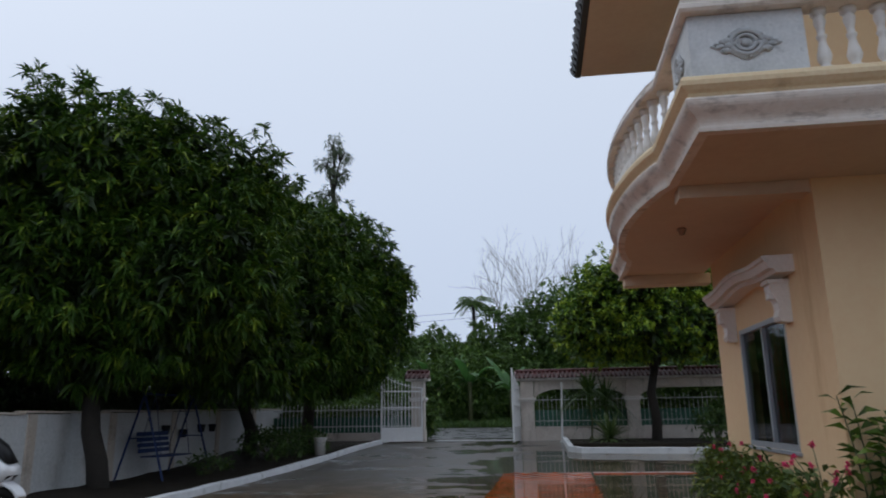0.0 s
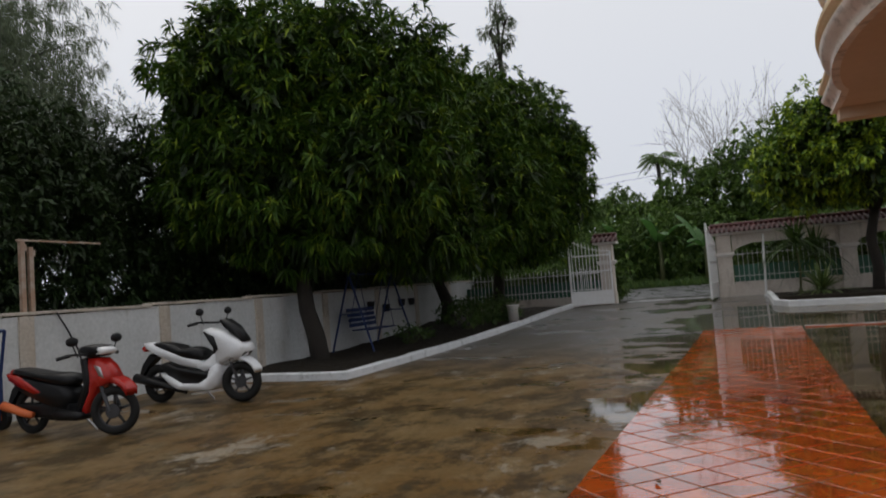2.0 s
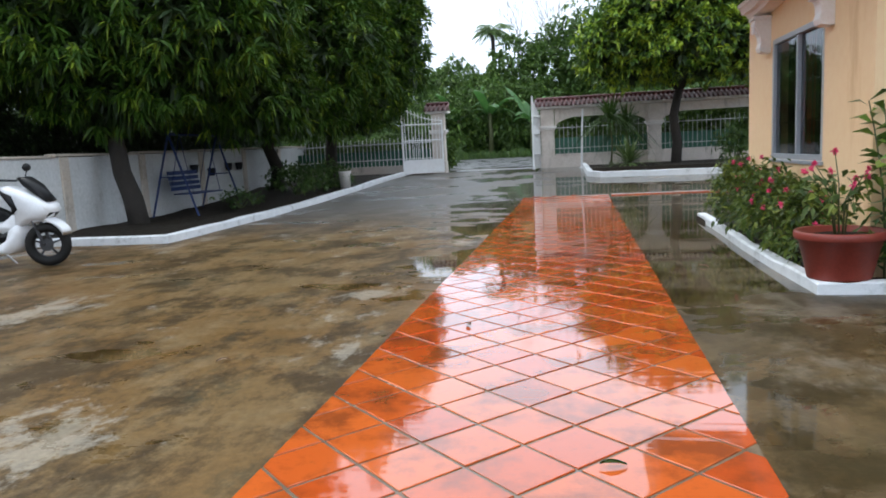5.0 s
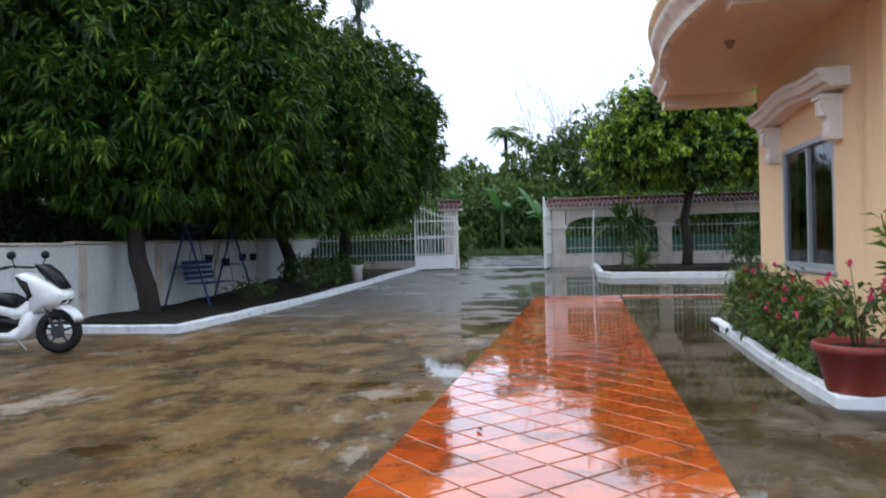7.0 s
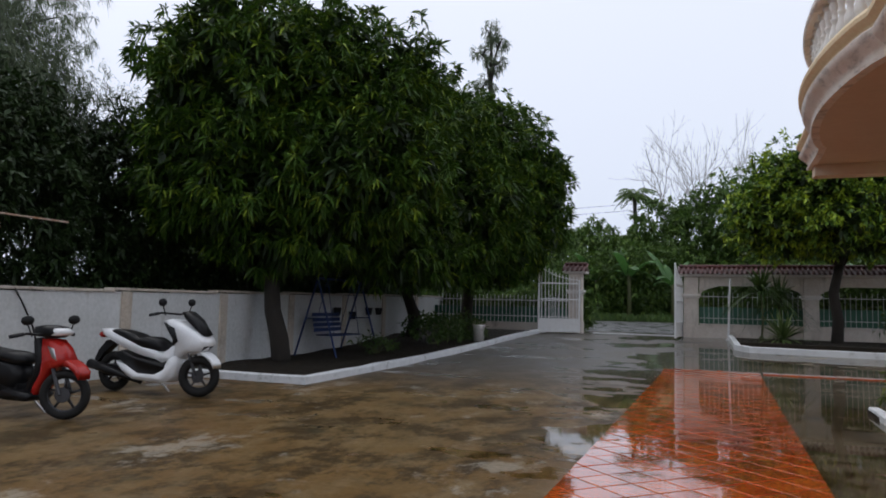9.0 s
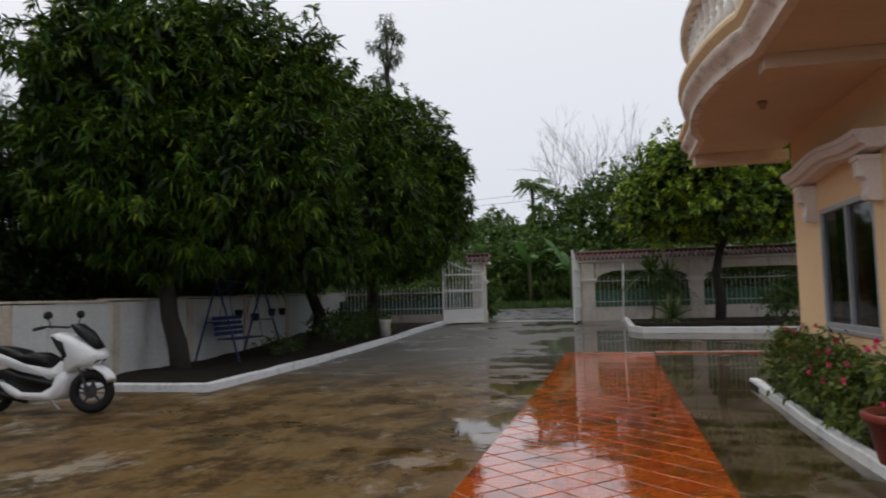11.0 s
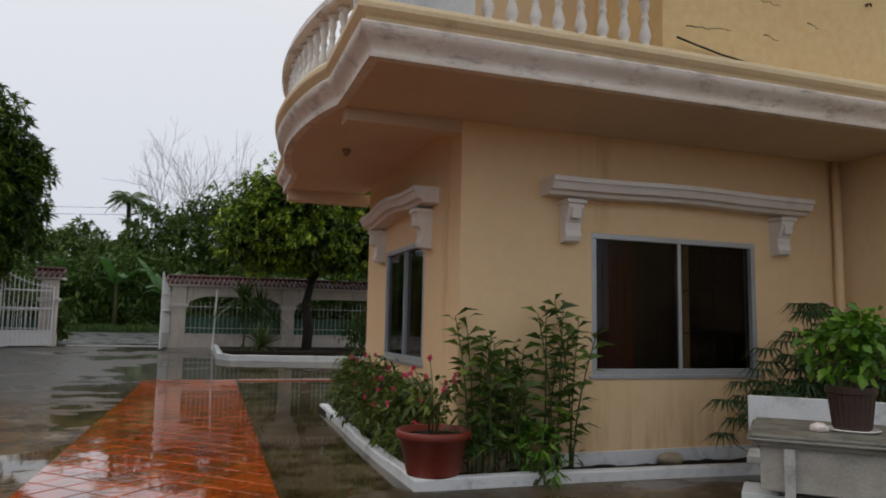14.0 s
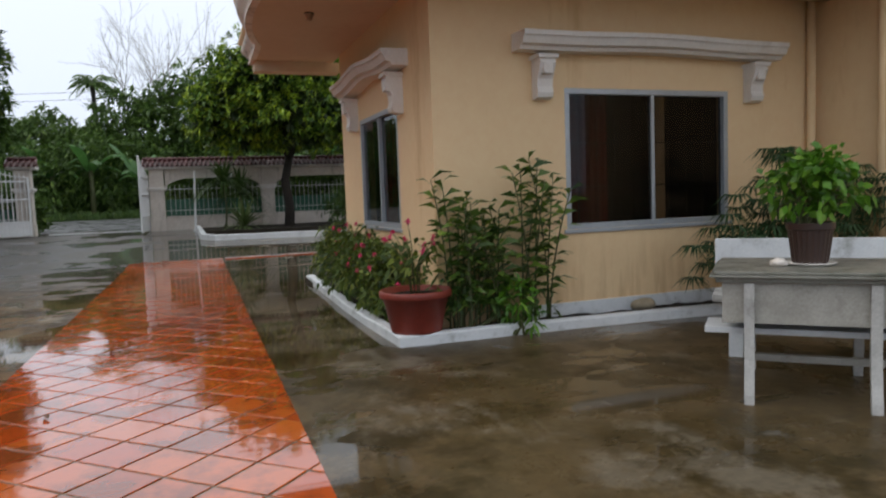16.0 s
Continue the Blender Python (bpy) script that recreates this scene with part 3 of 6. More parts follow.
# added room shell; its gloom is painted into the walls
part("room_shell", boxes((XA + TH, YB + 2.6, 0.0, XP, YB + 2.68, 2.9), (XP + TH, YB, 0.0, XP + TH + 0.06, YB + 2.6, 2.9), (XA + TH, YB + TH, 0.0, XP + TH, YB + 2.6, 0.05), (XA + TH, YB + TH, 2.85, XP + TH, YB + 2.6, 2.9)), DARKROOM, house, "room shell painted dark to look unlit")
bm = boxes((WB[0] - 0.45, YB - 0.02, 0.0, XP, YB, 0.155), bevel=0.004)
part("plinth", bm, CURB, house, "white painted plinth band")
bm = bmesh.new()
pipe_run(bm, [(XP - 0.11, YB - 0.06, 0.0), (XP - 0.11, YB - 0.06, 1.5), (XP - 0.11, YB - 0.06, 2.97)], 0.042, 12)
part("downpipe", bm, PEACH, house, "painted downpipe in the corner", True)
part("downpipe", pipe_run(bmesh.new(), [(XP - 0.05, 4.7, 0.0), (XP - 0.05, 4.7, 1.6), (XP - 0.05, 4.7, 2.97)], 0.045, 12), PEACH, house, "painted downpipe on the wing", True)
part("water_pipe", pipe_run(bmesh.new(), [(XP - 0.025, 4.54, 0.0), (XP - 0.025, 4.54, 1.5), (XP - 0.025, 4.55, 2.96)], 0.014, 8), WHITEPAINT, house, "thin white water pipe", True)


def window(x0, x1, z0, z1, to_world, mull, name_label):
    """Sliding window built on the x-z plane; to_world carries it into its wall."""
    w = new("window")
    w.parent = house
    w.matrix_world = to_world
    f = 0.05
    part("frame", boxes((x0, -0.03, z0, x1, 0.05, z0 + f), (x0, -0.03, z1 - f, x1, 0.05, z1), (x0, -0.03, z0 + f, x0 + f, 0.05, z1 - f), (x1 - f, -0.03, z0 + f, x1, 0.05, z1 - f), bevel=0.005), ALU, w)
    part("sill", boxes((x0 - 0.03, -0.05, z0 - 0.035, x1 + 0.03, 0.03, z0 - 0.002), bevel=0.005), ALU, w)
    part("mullion", boxes((mull - 0.018, -0.018, z0 + f, mull + 0.018, 0.04, z1 - f), bevel=0.003), ALU, w)
    part("pane", boxes((x0 + f, 0.0, z0 + f, mull - 0.018, 0.006, z1 - f)), GLASS, w)
    part("pane", boxes((mull + 0.018, 0.018, z0 + f, x1 - f, 0.024, z1 - f)), GLASS, w)
    bm = bmesh.new()
    for i in range(1, 9):
        x = x0 + (x1 - x0) * i / 9
        tube(bm, (x, 0.1, z0), (x, 0.1, z1), 0.006, n=6)
    for zz in (0.3, 0.62):
        tube(bm, (x0, 0.1, z0 + (z1 - z0) * zz), (x1, 0.1, z0 + (z1 - z0) * zz), 0.006, n=6)
    part("guard_bars", bm, DARKROOM, w)
    # hanging folds of cloth
    bm = bmesh.new()
    cw = (x1 - x0) * 0.27
    cx = x0 + 0.1
    rows = []
    for i in range(33):
        u = i / 32
        y = 0.22 + 0.03 * math.sin(u * 38)
        rows.append((bm.verts.new((cx + cw * u, y, z0 - 0.2)), bm.verts.new((cx + cw * u, y, z1 + 0.1))))
    for a, b in zip(rows, rows[1:]):
        bm.faces.new((a[0], b[0], b[1], a[1]))
    part("curtain", bm, CURTAIN, w, "rust-red curtain behind the glass", True)
    return w


window(WB[0], WB[1], WB[2], WB[3], pose(0, YB + 0.03, 0), WB[0] + 0.52 * (WB[1] - WB[0]) , "grey aluminium sliding window with dark glass")
window(-WA[1], -WA[0], WA[2], WA[3], pose(XA + 0.03, 0, 0, 0, 0, -90), -WA[1] + 0.5 * (WA[1] - WA[0]), "grey aluminium sliding window with dark glass")


def cornice(length, to_world, swell):
    """Moulded shelf with a gentle swell in its middle, on two scroll brackets; x along the wall, -y outward."""
    c = new("window_hood")
    c.parent = house
    c.matrix_world = to_world
    prof = [(0.0, -0.1), (-0.15, -0.1), (-0.165, -0.07), (-0.21, -0.06), (-0.225, -0.02), (-0.235, 0.0), (-0.25, 0.005), (-0.25, 0.045), (0.0, 0.05)]
    bm = bmesh.new()
    rings = []
    for i in range(41):
        u = i / 40
        lift = swell * (0.5 - 0.5 * math.cos(2 * math.pi * min(1, max(0, (u - 0.14) / 0.72))))
        rings.append([bm.verts.new((length * (u - 0.5), y, z + lift)) for y, z in prof])
    for a, b in zip(rings, rings[1:]):
        for j in range(len(prof)):
            bm.faces.new((a[j], a[(j + 1) % len(prof)], b[(j + 1) % len(prof)], b[j]))
    bm.faces.new(rings[0])
    bm.faces.new(rings[-1][::-1])
    bmesh.ops.recalc_face_normals(bm, faces=bm.faces)
    part("shelf", bm, WHITEPAINT, c)
    for s in (-1, 1):
        bm = bmesh.new()
        out = [(0.0, -0.15), (-0.15, -0.15), (-0.165, -0.19), (-0.15, -0.22), (-0.13, -0.25), (-0.105, -0.29), (-0.1, -0.34), (-0.115, -0.38), (-0.1, -0.41), (-0.05, -0.42), (0.0, -0.42)]
        out = [(y, -0.15 + (z + 0.15) * 1.3) for y, z in out]
        x = s * (length / 2 - 0.26)
        a = [bm.verts.new((x - 0.075, y, z)) for y, z in out]
        b = [bm.verts.new((x + 0.075, y, z)) for y, z in out]
        for j in range(len(out)):
            bm.faces.new((a[j], a[(j + 1) % len(out)], b[(j + 1) % len(out)], b[j]))
        bm.faces.new(a)
        bm.faces.new(b[::-1])
        box(bm, x - 0.095, -0.18, -0.165, x + 0.095, 0.0, -0.132)
        box(bm, x - 0.045, -0.17, -0.3, x + 0.045, -0.1, -0.2, bevel=0.012)
        bmesh.ops.recalc_face_normals(bm, faces=bm.faces)
        part("bracket", bm, WHITEPAINT, c)


cornice(2.85, pose(4.3, YB, 2.455), 0.019)
cornice(2.25, pose(XA, 7.2, 2.43, 0, 0, -90), 0.052)

# balcony plan: straight front, corner, bow, straight end
ZS = 2.95
bow = []
for i in range(25):
    u = i / 24
    y = 8.4 - u * 2.9
    bow.append((1.08 - 0.215 * math.sin(math.pi * u) ** 0.75 if 0 < i < 24 else 1.08, y))
PLAN = [(XA, 9.62), (1.12, 9.62), (1.1, 8.75)] + bow + [(1.08, 4.4), (6.3, 4.36), (9.5, 4.34)]
def outward(path, o):
    """The plan line set outward by o metres."""
    pts = [Vector(p) for p in path]
    res = []
    for i, p in enumerate(pts):
        d0 = (pts[i] - pts[i - 1]).normalized() if i else (pts[1] - pts[0]).normalized()
        d1 = (pts[i + 1] - pts[i]).normalized() if i < len(pts) - 1 else d0
        n0, n1 = Vector((d0.y, -d0.x)), Vector((d1.y, -d1.x))
        nn = (n0 + n1).normalized()
        nn /= max(0.4, nn.dot(n0))
        res.append((p.x + nn.x * o, p.y + nn.y * o))
    return res


balcony = new("balcony")
balcony.parent = house
part("slab", slab(bmesh.new(), [(XA + 0.02, 9.6), (1.14, 9.6)] + PLAN[2:-2] + [(6.3, 4.38), (9.5, 4.36), (9.5, 5.3), (XA + 0.02, YB + 0.02)], ZS + 0.004, ZS + 0.3), SOFFIT, balcony, "pale peach balcony underside")
face = [(-0.05, ZS), (0.022, ZS), (0.028, ZS + 0.022), (0.004, ZS + 0.028)]
face += [(0.004 + 0.1 * (u - 0.11 * math.sin(2 * math.pi * u)), ZS + 0.03 + 0.165 * u) for u in [i / 10 for i in range(1, 11)]]
face += [(0.092, ZS + 0.212), (-0.05, ZS + 0.215)]
part("fascia", sweep(bmesh.new(), PLAN, [(-o, z) for o, z in face]), MOULD, balcony, "weathered white cyma moulding")
roll = [(-0.05, ZS + 0.222), (0.06, ZS + 0.222), (0.075, ZS + 0.245), (0.1, ZS + 0.26), (0.125, ZS + 0.285), (0.13, ZS + 0.315), (0.115, ZS + 0.345), (0.085, ZS + 0.362), (0.03, ZS + 0.368), (-0.05, ZS + 0.368)]
part("roll_moulding", sweep(bmesh.new(), PLAN, [(-o, z) for o, z in roll]), GOLD, balcony, "ochre half-round moulding")
ZD = ZS + 0.372
box_beam = ((1.14, 9.3, ZS - 0.13, XA + 0.1, 9.52, ZS + 0.002), (1.14, YB + 0.02, ZS - 0.1, XA, YB + 0.22, ZS + 0.002))
for row in box_beam:
    part("beam", boxes(row), SOFFIT, balcony)
bm = bmesh.new()
lathe(bm, [(0.0, 0.0), (0.045, 0.0), (0.045, -0.02), (0.03, -0.03), (0.028, -0.06), (0.0, -0.07)][::-1], 14, (1.42, 6.9, ZS))
part("ceiling_light", bm, RUST, balcony, "small dark ceiling lamp fitting", True)
rail = [(-0.1, ZD + 0.49), (-0.085, ZD + 0.47), (0.085, ZD + 0.47), (0.1, ZD + 0.49), (0.1, ZD + 0.52), (0.08, ZD + 0.54), (0.085, ZD + 0.56), (-0.085, ZD + 0.56), (-0.1, ZD + 0.52)]
part("handrail", sweep(bmesh.new(), outward(PLAN, -0.02)[:-2] + [(3.34, 4.42)], [(-o, z) for o, z in rail]), MOULD, balcony, "moulded balcony rail")
part("corner_panel", boxes((1.06, 4.4, ZD, 1.8, 4.52, ZD + 0.468), (1.06, 4.52, ZD, 1.18, 4.98, ZD + 0.468), bevel=0.004), PANEL, balcony, "grey weathered corner parapet panel")
part("end_panel", boxes((1.1, 8.8, ZD, 1.22, 9.56, ZD + 0.468), (1.22, 9.44, ZD, XA, 9.56, ZD + 0.468), bevel=0.004), PANEL, balcony)


def scroll_ornament(to_world, w):
    bm = bmesh.new()
    for r, z, t in ((0.085, 0.0, 0.016), (0.055, 0.0, 0.012)):
        pipe_run(bm, [(r * 1.15 * math.cos(a), -0.012, r * math.sin(a)) for a in [2 * math.pi * i / 24 for i in range(25)]], t, 6)
    bmesh.ops.create_icosphere(bm, subdivisions=2, radius=0.03, matrix=pose(0, -0.01, 0) @ Matrix.Diagonal((1.1, 0.6, 1, 1)))
    for s in (-1, 1):
        for k in range(9):
            u = k / 8
            bmesh.ops.create_icosphere(bm, subdivisions=1, radius=0.03 * (1.25 - u), matrix=pose(s * (0.1 + w * u), -0.008, 0.05 * (1 - u) * math.sin(k * 2.4) - 0.01) @ Matrix.Diagonal((1.3, 0.55, 0.9, 1)))
            bmesh.ops.create_icosphere(bm, subdivisions=1, radius=0.022, matrix=pose(s * (0.02 + 0.08 * u), -0.008, (0.1 if k % 2 else -0.1) * (1 - 0.5 * u)) @ Matrix.Diagonal((1.2, 0.6, 0.9, 1)))
    bmesh.ops.transform(bm, matrix=to_world, verts=bm.verts)
    part("plaster_ornament", bm, ORNAMENT, balcony, "grey moulded floral ornament", True)


scroll_ornament(pose(1.42, 4.4, ZD + 0.24), 0.12)
scroll_ornament(pose(1.06, 4.72, ZD + 0.24, 0, 0, -90) @ Matrix.Diagonal((0.75, 1, 1, 1)), 0.1)
turn_profile = [(0.05, 0.0), (0.05, 0.045), (0.03, 0.06), (0.028, 0.075), (0.042, 0.1), (0.047, 0.13), (0.04, 0.165), (0.027, 0.21), (0.022, 0.25), (0.032, 0.265), (0.032, 0.28), (0.022, 0.295), (0.025, 0.33), (0.038, 0.38), (0.036, 0.41), (0.028, 0.425), (0.05, 0.435), (0.05, 0.47)]
bal = lathe(bmesh.new(), turn_profile, 14)
first = part("baluster", bal, WHITEPAINT, balcony, "", True)
first.location = (1.92, 4.46, ZD)
spots = [(1.92 + 0.187 * i, 4.46) for i in range(1, 8)]
line = outward(PLAN, -0.03)[2:-3]
acc, spacing = 0.1, 0.185
for a, b in zip(line, line[1:]):
    seg = math.dist(a, b)
    while acc < seg:
        spots.append((a[0] + (b[0] - a[0]) * acc / seg, a[1] + (b[1] - a[1]) * acc / seg))
        acc += spacing
    acc -= seg
for x, y in spots:
    if y < 8.75 and not (y > 4.5 and y < 5.05):
        ob = new("baluster", first.data)
        ob.parent = balcony
        ob.location = (x, y, ZD)
# upper storey and roof
for piece in ((3.42, 4.5, ZD - 0.1, 9.5, 4.66, 5.9), (3.42, 4.66, ZD - 0.1, 3.58, YB, 5.9)):
    part("upper_wall", boxes(piece), YELLOW, house, "yellow upper wall with cracks and damp stains")
for piece in ((XA + 0.04, YB, ZD - 0.05, 3.58, YB + TH, 5.9), (XA + 0.04, YB + TH, ZD - 0.05, XA + 0.2, YF, 5.9), (XA + 0.2, YF - TH, ZD - 0.05, 9.5, YF, 5.9)):
    part("upper_wall", boxes(piece), PEACH, house)
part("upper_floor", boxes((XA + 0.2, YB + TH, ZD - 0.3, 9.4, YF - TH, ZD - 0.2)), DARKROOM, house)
bm = bmesh.new()
pipe_run(bm, [(3.5, 4.43, ZD + 0.16), (3.66, 4.45, ZD + 0.14), (3.95, 4.47, ZD + 0.1), (4.5, 4.475, ZD + 0.04), (5.4, 4.47, ZD + 0.015)], 0.008, 6)
part("hose", bm, BLACK, house, "thin dark hose along the ledge", True)
bm = bmesh.new()
pipe_run(bm, [(5.59, 4.495, 4.13), (5.59, 4.46, 4.13), (5.59, 4.45, 4.1)], 0.008, 6)
bmesh.ops.create_icosphere(bm, subdivisions=2, radius=0.014, matrix=pose(5.59, 4.492, 4.13))
part("wall_hook", bm, BLACK, house)
crack_rng = random.Random(9)
for x0, z0, x1, z1 in ((4.29, 3.99, 4.6, 3.95), (4.42, 3.68, 4.58, 3.64), (3.64, 3.62, 4.09, 3.66), (4.9, 3.86, 5.02, 3.82)):
    pts = [(x0 + (x1 - x0) * i / 9, 4.5, z0 + (z1 - z0) * i / 9 + crack_rng.uniform(-0.012, 0.012)) for i in range(10)]
    part("crack", pipe_run(bmesh.new(), pts, 0.005, 5, 0.002), BARK, house, "dark crack in the yellow render")
part("eave_soffit", boxes((0.76, 3.4, 5.9, 9.5, 9.4, 5.96)), SOFFIT, house, "pale underside of the eaves")
bm = bmesh.new()
lo = [bm.verts.new(p) for p in ((0.7, 3.34, 5.965), (9.5, 3.34, 5.965), (9.5, 9.46, 5.965), (0.7, 9.46, 5.965))]
hi = [bm.verts.new(p) for p in ((3.6, 6.3, 7.6), (9.5, 6.3, 7.6))]
bm.faces.new(lo[::-1])
bm.faces.new((lo[0], lo[1], hi[1], hi[0]))
bm.faces.new((lo[1], lo[2], hi[1]))
bm.faces.new((lo[2], lo[3], hi[0], hi[1]))
bm.faces.new((lo[3], lo[0], hi[0]))
bmesh.ops.recalc_face_normals(bm, faces=bm.faces)
roof = part("roof", bm, BLACKTILE, house, "black tiled hip roof")
bm = bmesh.new()
for i in range(33):
    tube(bm, (0.64, 3.4 + 0.188 * i, 5.98), (0.95, 3.4 + 0.188 * i, 6.15), 0.075, 0.07, 8)
box(bm, 0.68, 3.36, 5.905, 0.755, 9.44, 5.97)
part("eave_tiles", bm, BLACKTILE, roof, "black rounded tile ends")


# ---- gate and fence ----
YG = 22.0
def fence_bay(x0, x1, arched=True):
    f = thing("fence_bay", "weathered rendered fence bay with white pickets", "fence", group="fence bays")
    zb = rise(YG) - 0.1
    part("base_wall", boxes((x0, YG - 0.09, zb, x1, YG + 0.09, 0.8), bevel=0.006), FENCEWALL, f)
    part("base_cap", boxes((x0, YG - 0.11, 0.802, x1, YG + 0.11, 0.84), bevel=0.006), FENCEWALL, f)
    bm = bmesh.new()
    k = 24
    lo, hi = [], []
    for y in (YG - 0.1, YG + 0.1):
        for i in range(k + 1):
            u = i / k
            dip = 1.66 + 0.27 * min(1, 5 * u, 5 * (1 - u)) ** 0.5 if arched else 1.95
            lo.append(bm.verts.new((x0 + (x1 - x0) * u, y, dip)))
            hi.append(bm.verts.new((x0 + (x1 - x0) * u, y, 2.2)))
    n1 = k + 1
    for i in range(k):
        bm.faces.new((lo[i], lo[i + 1], hi[i + 1], hi[i]))
        bm.faces.new((lo[n1 + i + 1], lo[n1 + i], hi[n1 + i], hi[n1 + i + 1]))
        bm.faces.new((lo[i + 1], lo[i], lo[n1 + i], lo[n1 + i + 1]))
        bm.faces.new((hi[i], hi[i + 1], hi[n1 + i + 1], hi[n1 + i]))
    part("lintel", bm, FENCEWALL, f, "rendered lintel with a shallow arch")
    n = int((x1 - x0) / 0.125)
    for i in range(1, n):
        x = x0 + (x1 - x0) * i / n
        part("picket", tube(bmesh.new(), (x, YG - 0.02, 0.84), (x, YG - 0.02, 1.7 + 0.1 * random.random()), 0.0065, n=6), PICKET, f)
    for z in (1.0, 1.62):
        part("rail", boxes((x0, YG - 0.035, z - 0.01, x1, YG - 0.009, z + 0.01)), PICKET, f)
    part("backing", boxes((x0, YG + 0.03, 0.84, x1, YG + 0.04, 1.32)), GREENPANEL, f, "dark green sheet behind the pickets")
    return f


fence_bay(-0.2, 2.51)
fence_bay(2.89, 6.0)
fence_bay(6.38, 9.4)


def pier(x, y, h, w=0.19, label="rendered fence pier with moulded capital"):
    p = thing("pier", label, "pier", (x, y, rise(y) - 0.05), group="fence piers")
    part("shaft", boxes((-w, -w, 0, w, w, h - 0.62), (-w - 0.02, -w - 0.02, 0, w + 0.02, w + 0.02, 0.4), bevel=0.008), FENCEWALL, p)
    part("capital", boxes((-w - 0.03, -w - 0.03, h - 0.62, w + 0.03, w + 0.03, h - 0.57), (-w - 0.07, -w - 0.07, h - 0.57, w + 0.07, w + 0.07, h - 0.5), bevel=0.01), WHITEPAINT, p)
    part("block", boxes((-w, -w, h - 0.5, w, w, h), bevel=0.008), FENCEWALL, p)
    return p


pier(2.7, YG, 1.8)
pier(6.19, YG, 1.8)
gr = pier(-0.42, YG, 1.8, 0.2, "white gate pier with moulded capital")
gl = pier(-3.78, YG, 1.87, 0.2, "white gate pier with a small tiled cap")


def tiled_cap(name, x0, x1, y, z, label, parent=None):
    c = thing(name, label, "roof")
    bm = bmesh.new()
    v = [bm.verts.new(p) for p in ((x0, y - 0.34, z), (x1, y - 0.34, z), (x1, y, z + 0.2), (x0, y, z + 0.2), (x0, y + 0.34, z), (x1, y + 0.34, z))]
    bm.faces.new((v[0], v[1], v[2], v[3]))
    bm.faces.new((v[3], v[2], v[5], v[4]))
    bm.faces.new((v[0], v[4], v[5], v[1]))
    bm.faces.new((v[0], v[3], v[4]))
    bm.faces.new((v[1], v[5], v[2]))
    part("tile_bed", bm, ROOFTILE, c)
    mesh = None
    n = int((x1 - x0) / 0.13)
    for i in range(n + 1):
        x = x0 + (x1 - x0) * i / n
        if mesh is None:
            bm = bmesh.new()
            tube(bm, (0, -0.37, 0.012), (0, 0.0, 0.215), 0.034, 0.032, 8)
            ob = part("roof_tile", bm, ROOFTILE, c, "", True)
            mesh = ob.data
        else:
            ob = new("roof_tile", mesh)
            ob.parent = c
        ob.location = (x, y, z)
    part("ridge", tube(bmesh.new(), (x0, y, z + 0.225), (x1, y, z + 0.225), 0.06, n=10), ROOFTILE, c)
    part("eave_board", boxes((x0, y - 0.3, z - 0.06, x1, y + 0.3, z - 0.002)), WHITEPAINT, c)
    return c


tiled_cap("fence_roof", -0.75, 9.4, YG, 2.265, "small dark red tiled roof along the fence")
tiled_cap("pier_roof", -4.13, -3.43, YG, 2.33, "small dark red tiled cap on the gate pier")


def gate_leaf(at, turn, length, label):
    """Picket leaf on the local x axis from its hinge, rising in a curve to the meeting stile."""
    g = thing("gate_leaf", label, "gate", at, turn, group="gate leaves")
    top = lambda u: 1.62 + 0.42 * u * u
    part("hinge_stile", boxes((0, -0.025, 0.03, 0.05, 0.025, top(0)), bevel=0.004), METALWHITE, g)
    part("meeting_stile", boxes((length - 0.05, -0.025, 0.03, length, 0.025, top(1) + 0.06), bevel=0.004), METALWHITE, g)
    for z in (0.05, 0.42, 1.02, 1.5):
        part("rail", boxes((0.05, -0.018, z, length - 0.05, 0.018, z + 0.04)), METALWHITE, g)
    part("kick_panel", boxes((0.05, -0.006, 0.09, length - 0.05, 0.006, 0.42)), METALWHITE, g)
    n = 12
    for i in range(1, n):
        x = length * i / n
        bm = tube(bmesh.new(), (x, 0, 0.09), (x, 0, top(i / n)), 0.012, n=6)
        tube(bm, (x, 0, top(i / n)), (x, 0, top(i / n) + 0.12), 0.02, 0.002, 6)
        part("picket", bm, METALWHITE, g)
    bm = pipe_run(bmesh.new(), [(length * i / 10, 0, top(i / 10)) for i in range(11)], 0.014, 6)
    part("top_rail", bm, METALWHITE, g)
    return g


gate_leaf((-3.6, YG - 0.32, rise(YG - 0.6)), 206, 1.3, "white steel picket gate leaf standing open")
gate_leaf((-0.66, YG - 0.1, rise(YG - 0.8)), -96, 1.45, "white steel picket gate leaf swung inward")
pole = thing("pole", "thin white leaning pole by the fence", "pole", (0.55, 21.2, rise(21.2)))
part("shaft", tube(bmesh.new(), (0, 0, 0), (0.06, 0, 1.7), 0.032, 0.028, 10), METALWHITE, pole)
part("foot", boxes((-0.07, -0.07, 0.0, 0.07, 0.07, 0.03), bevel=0.004), METALWHITE, pole)
low = thing("low_fence", "low white wall with a row of white pickets", "fence")
part("base_wall", boxes((XW, YG - 0.08, 0.3, -4.0, YG + 0.08, 0.72), bevel=0.006), FENCEWALL, low)
part("backing", boxes((XW, YG + 0.03, 0.725, -4.0, YG + 0.04, 1.2)), GREENPANEL, low, "dark green sheet behind the pickets")
for i in range(34):
    x = -8.3 + i * 0.128
    part("picket", tube(bmesh.new(), (x, YG, 0.72), (x, YG, 1.55 + 0.05 * (i % 2)), 0.011, n=6), METALWHITE, low)
for z in (0.9, 1.4):
    part("rail", boxes((XW, YG - 0.012, z, -4.0, YG + 0.012, z + 0.03)), METALWHITE, low)
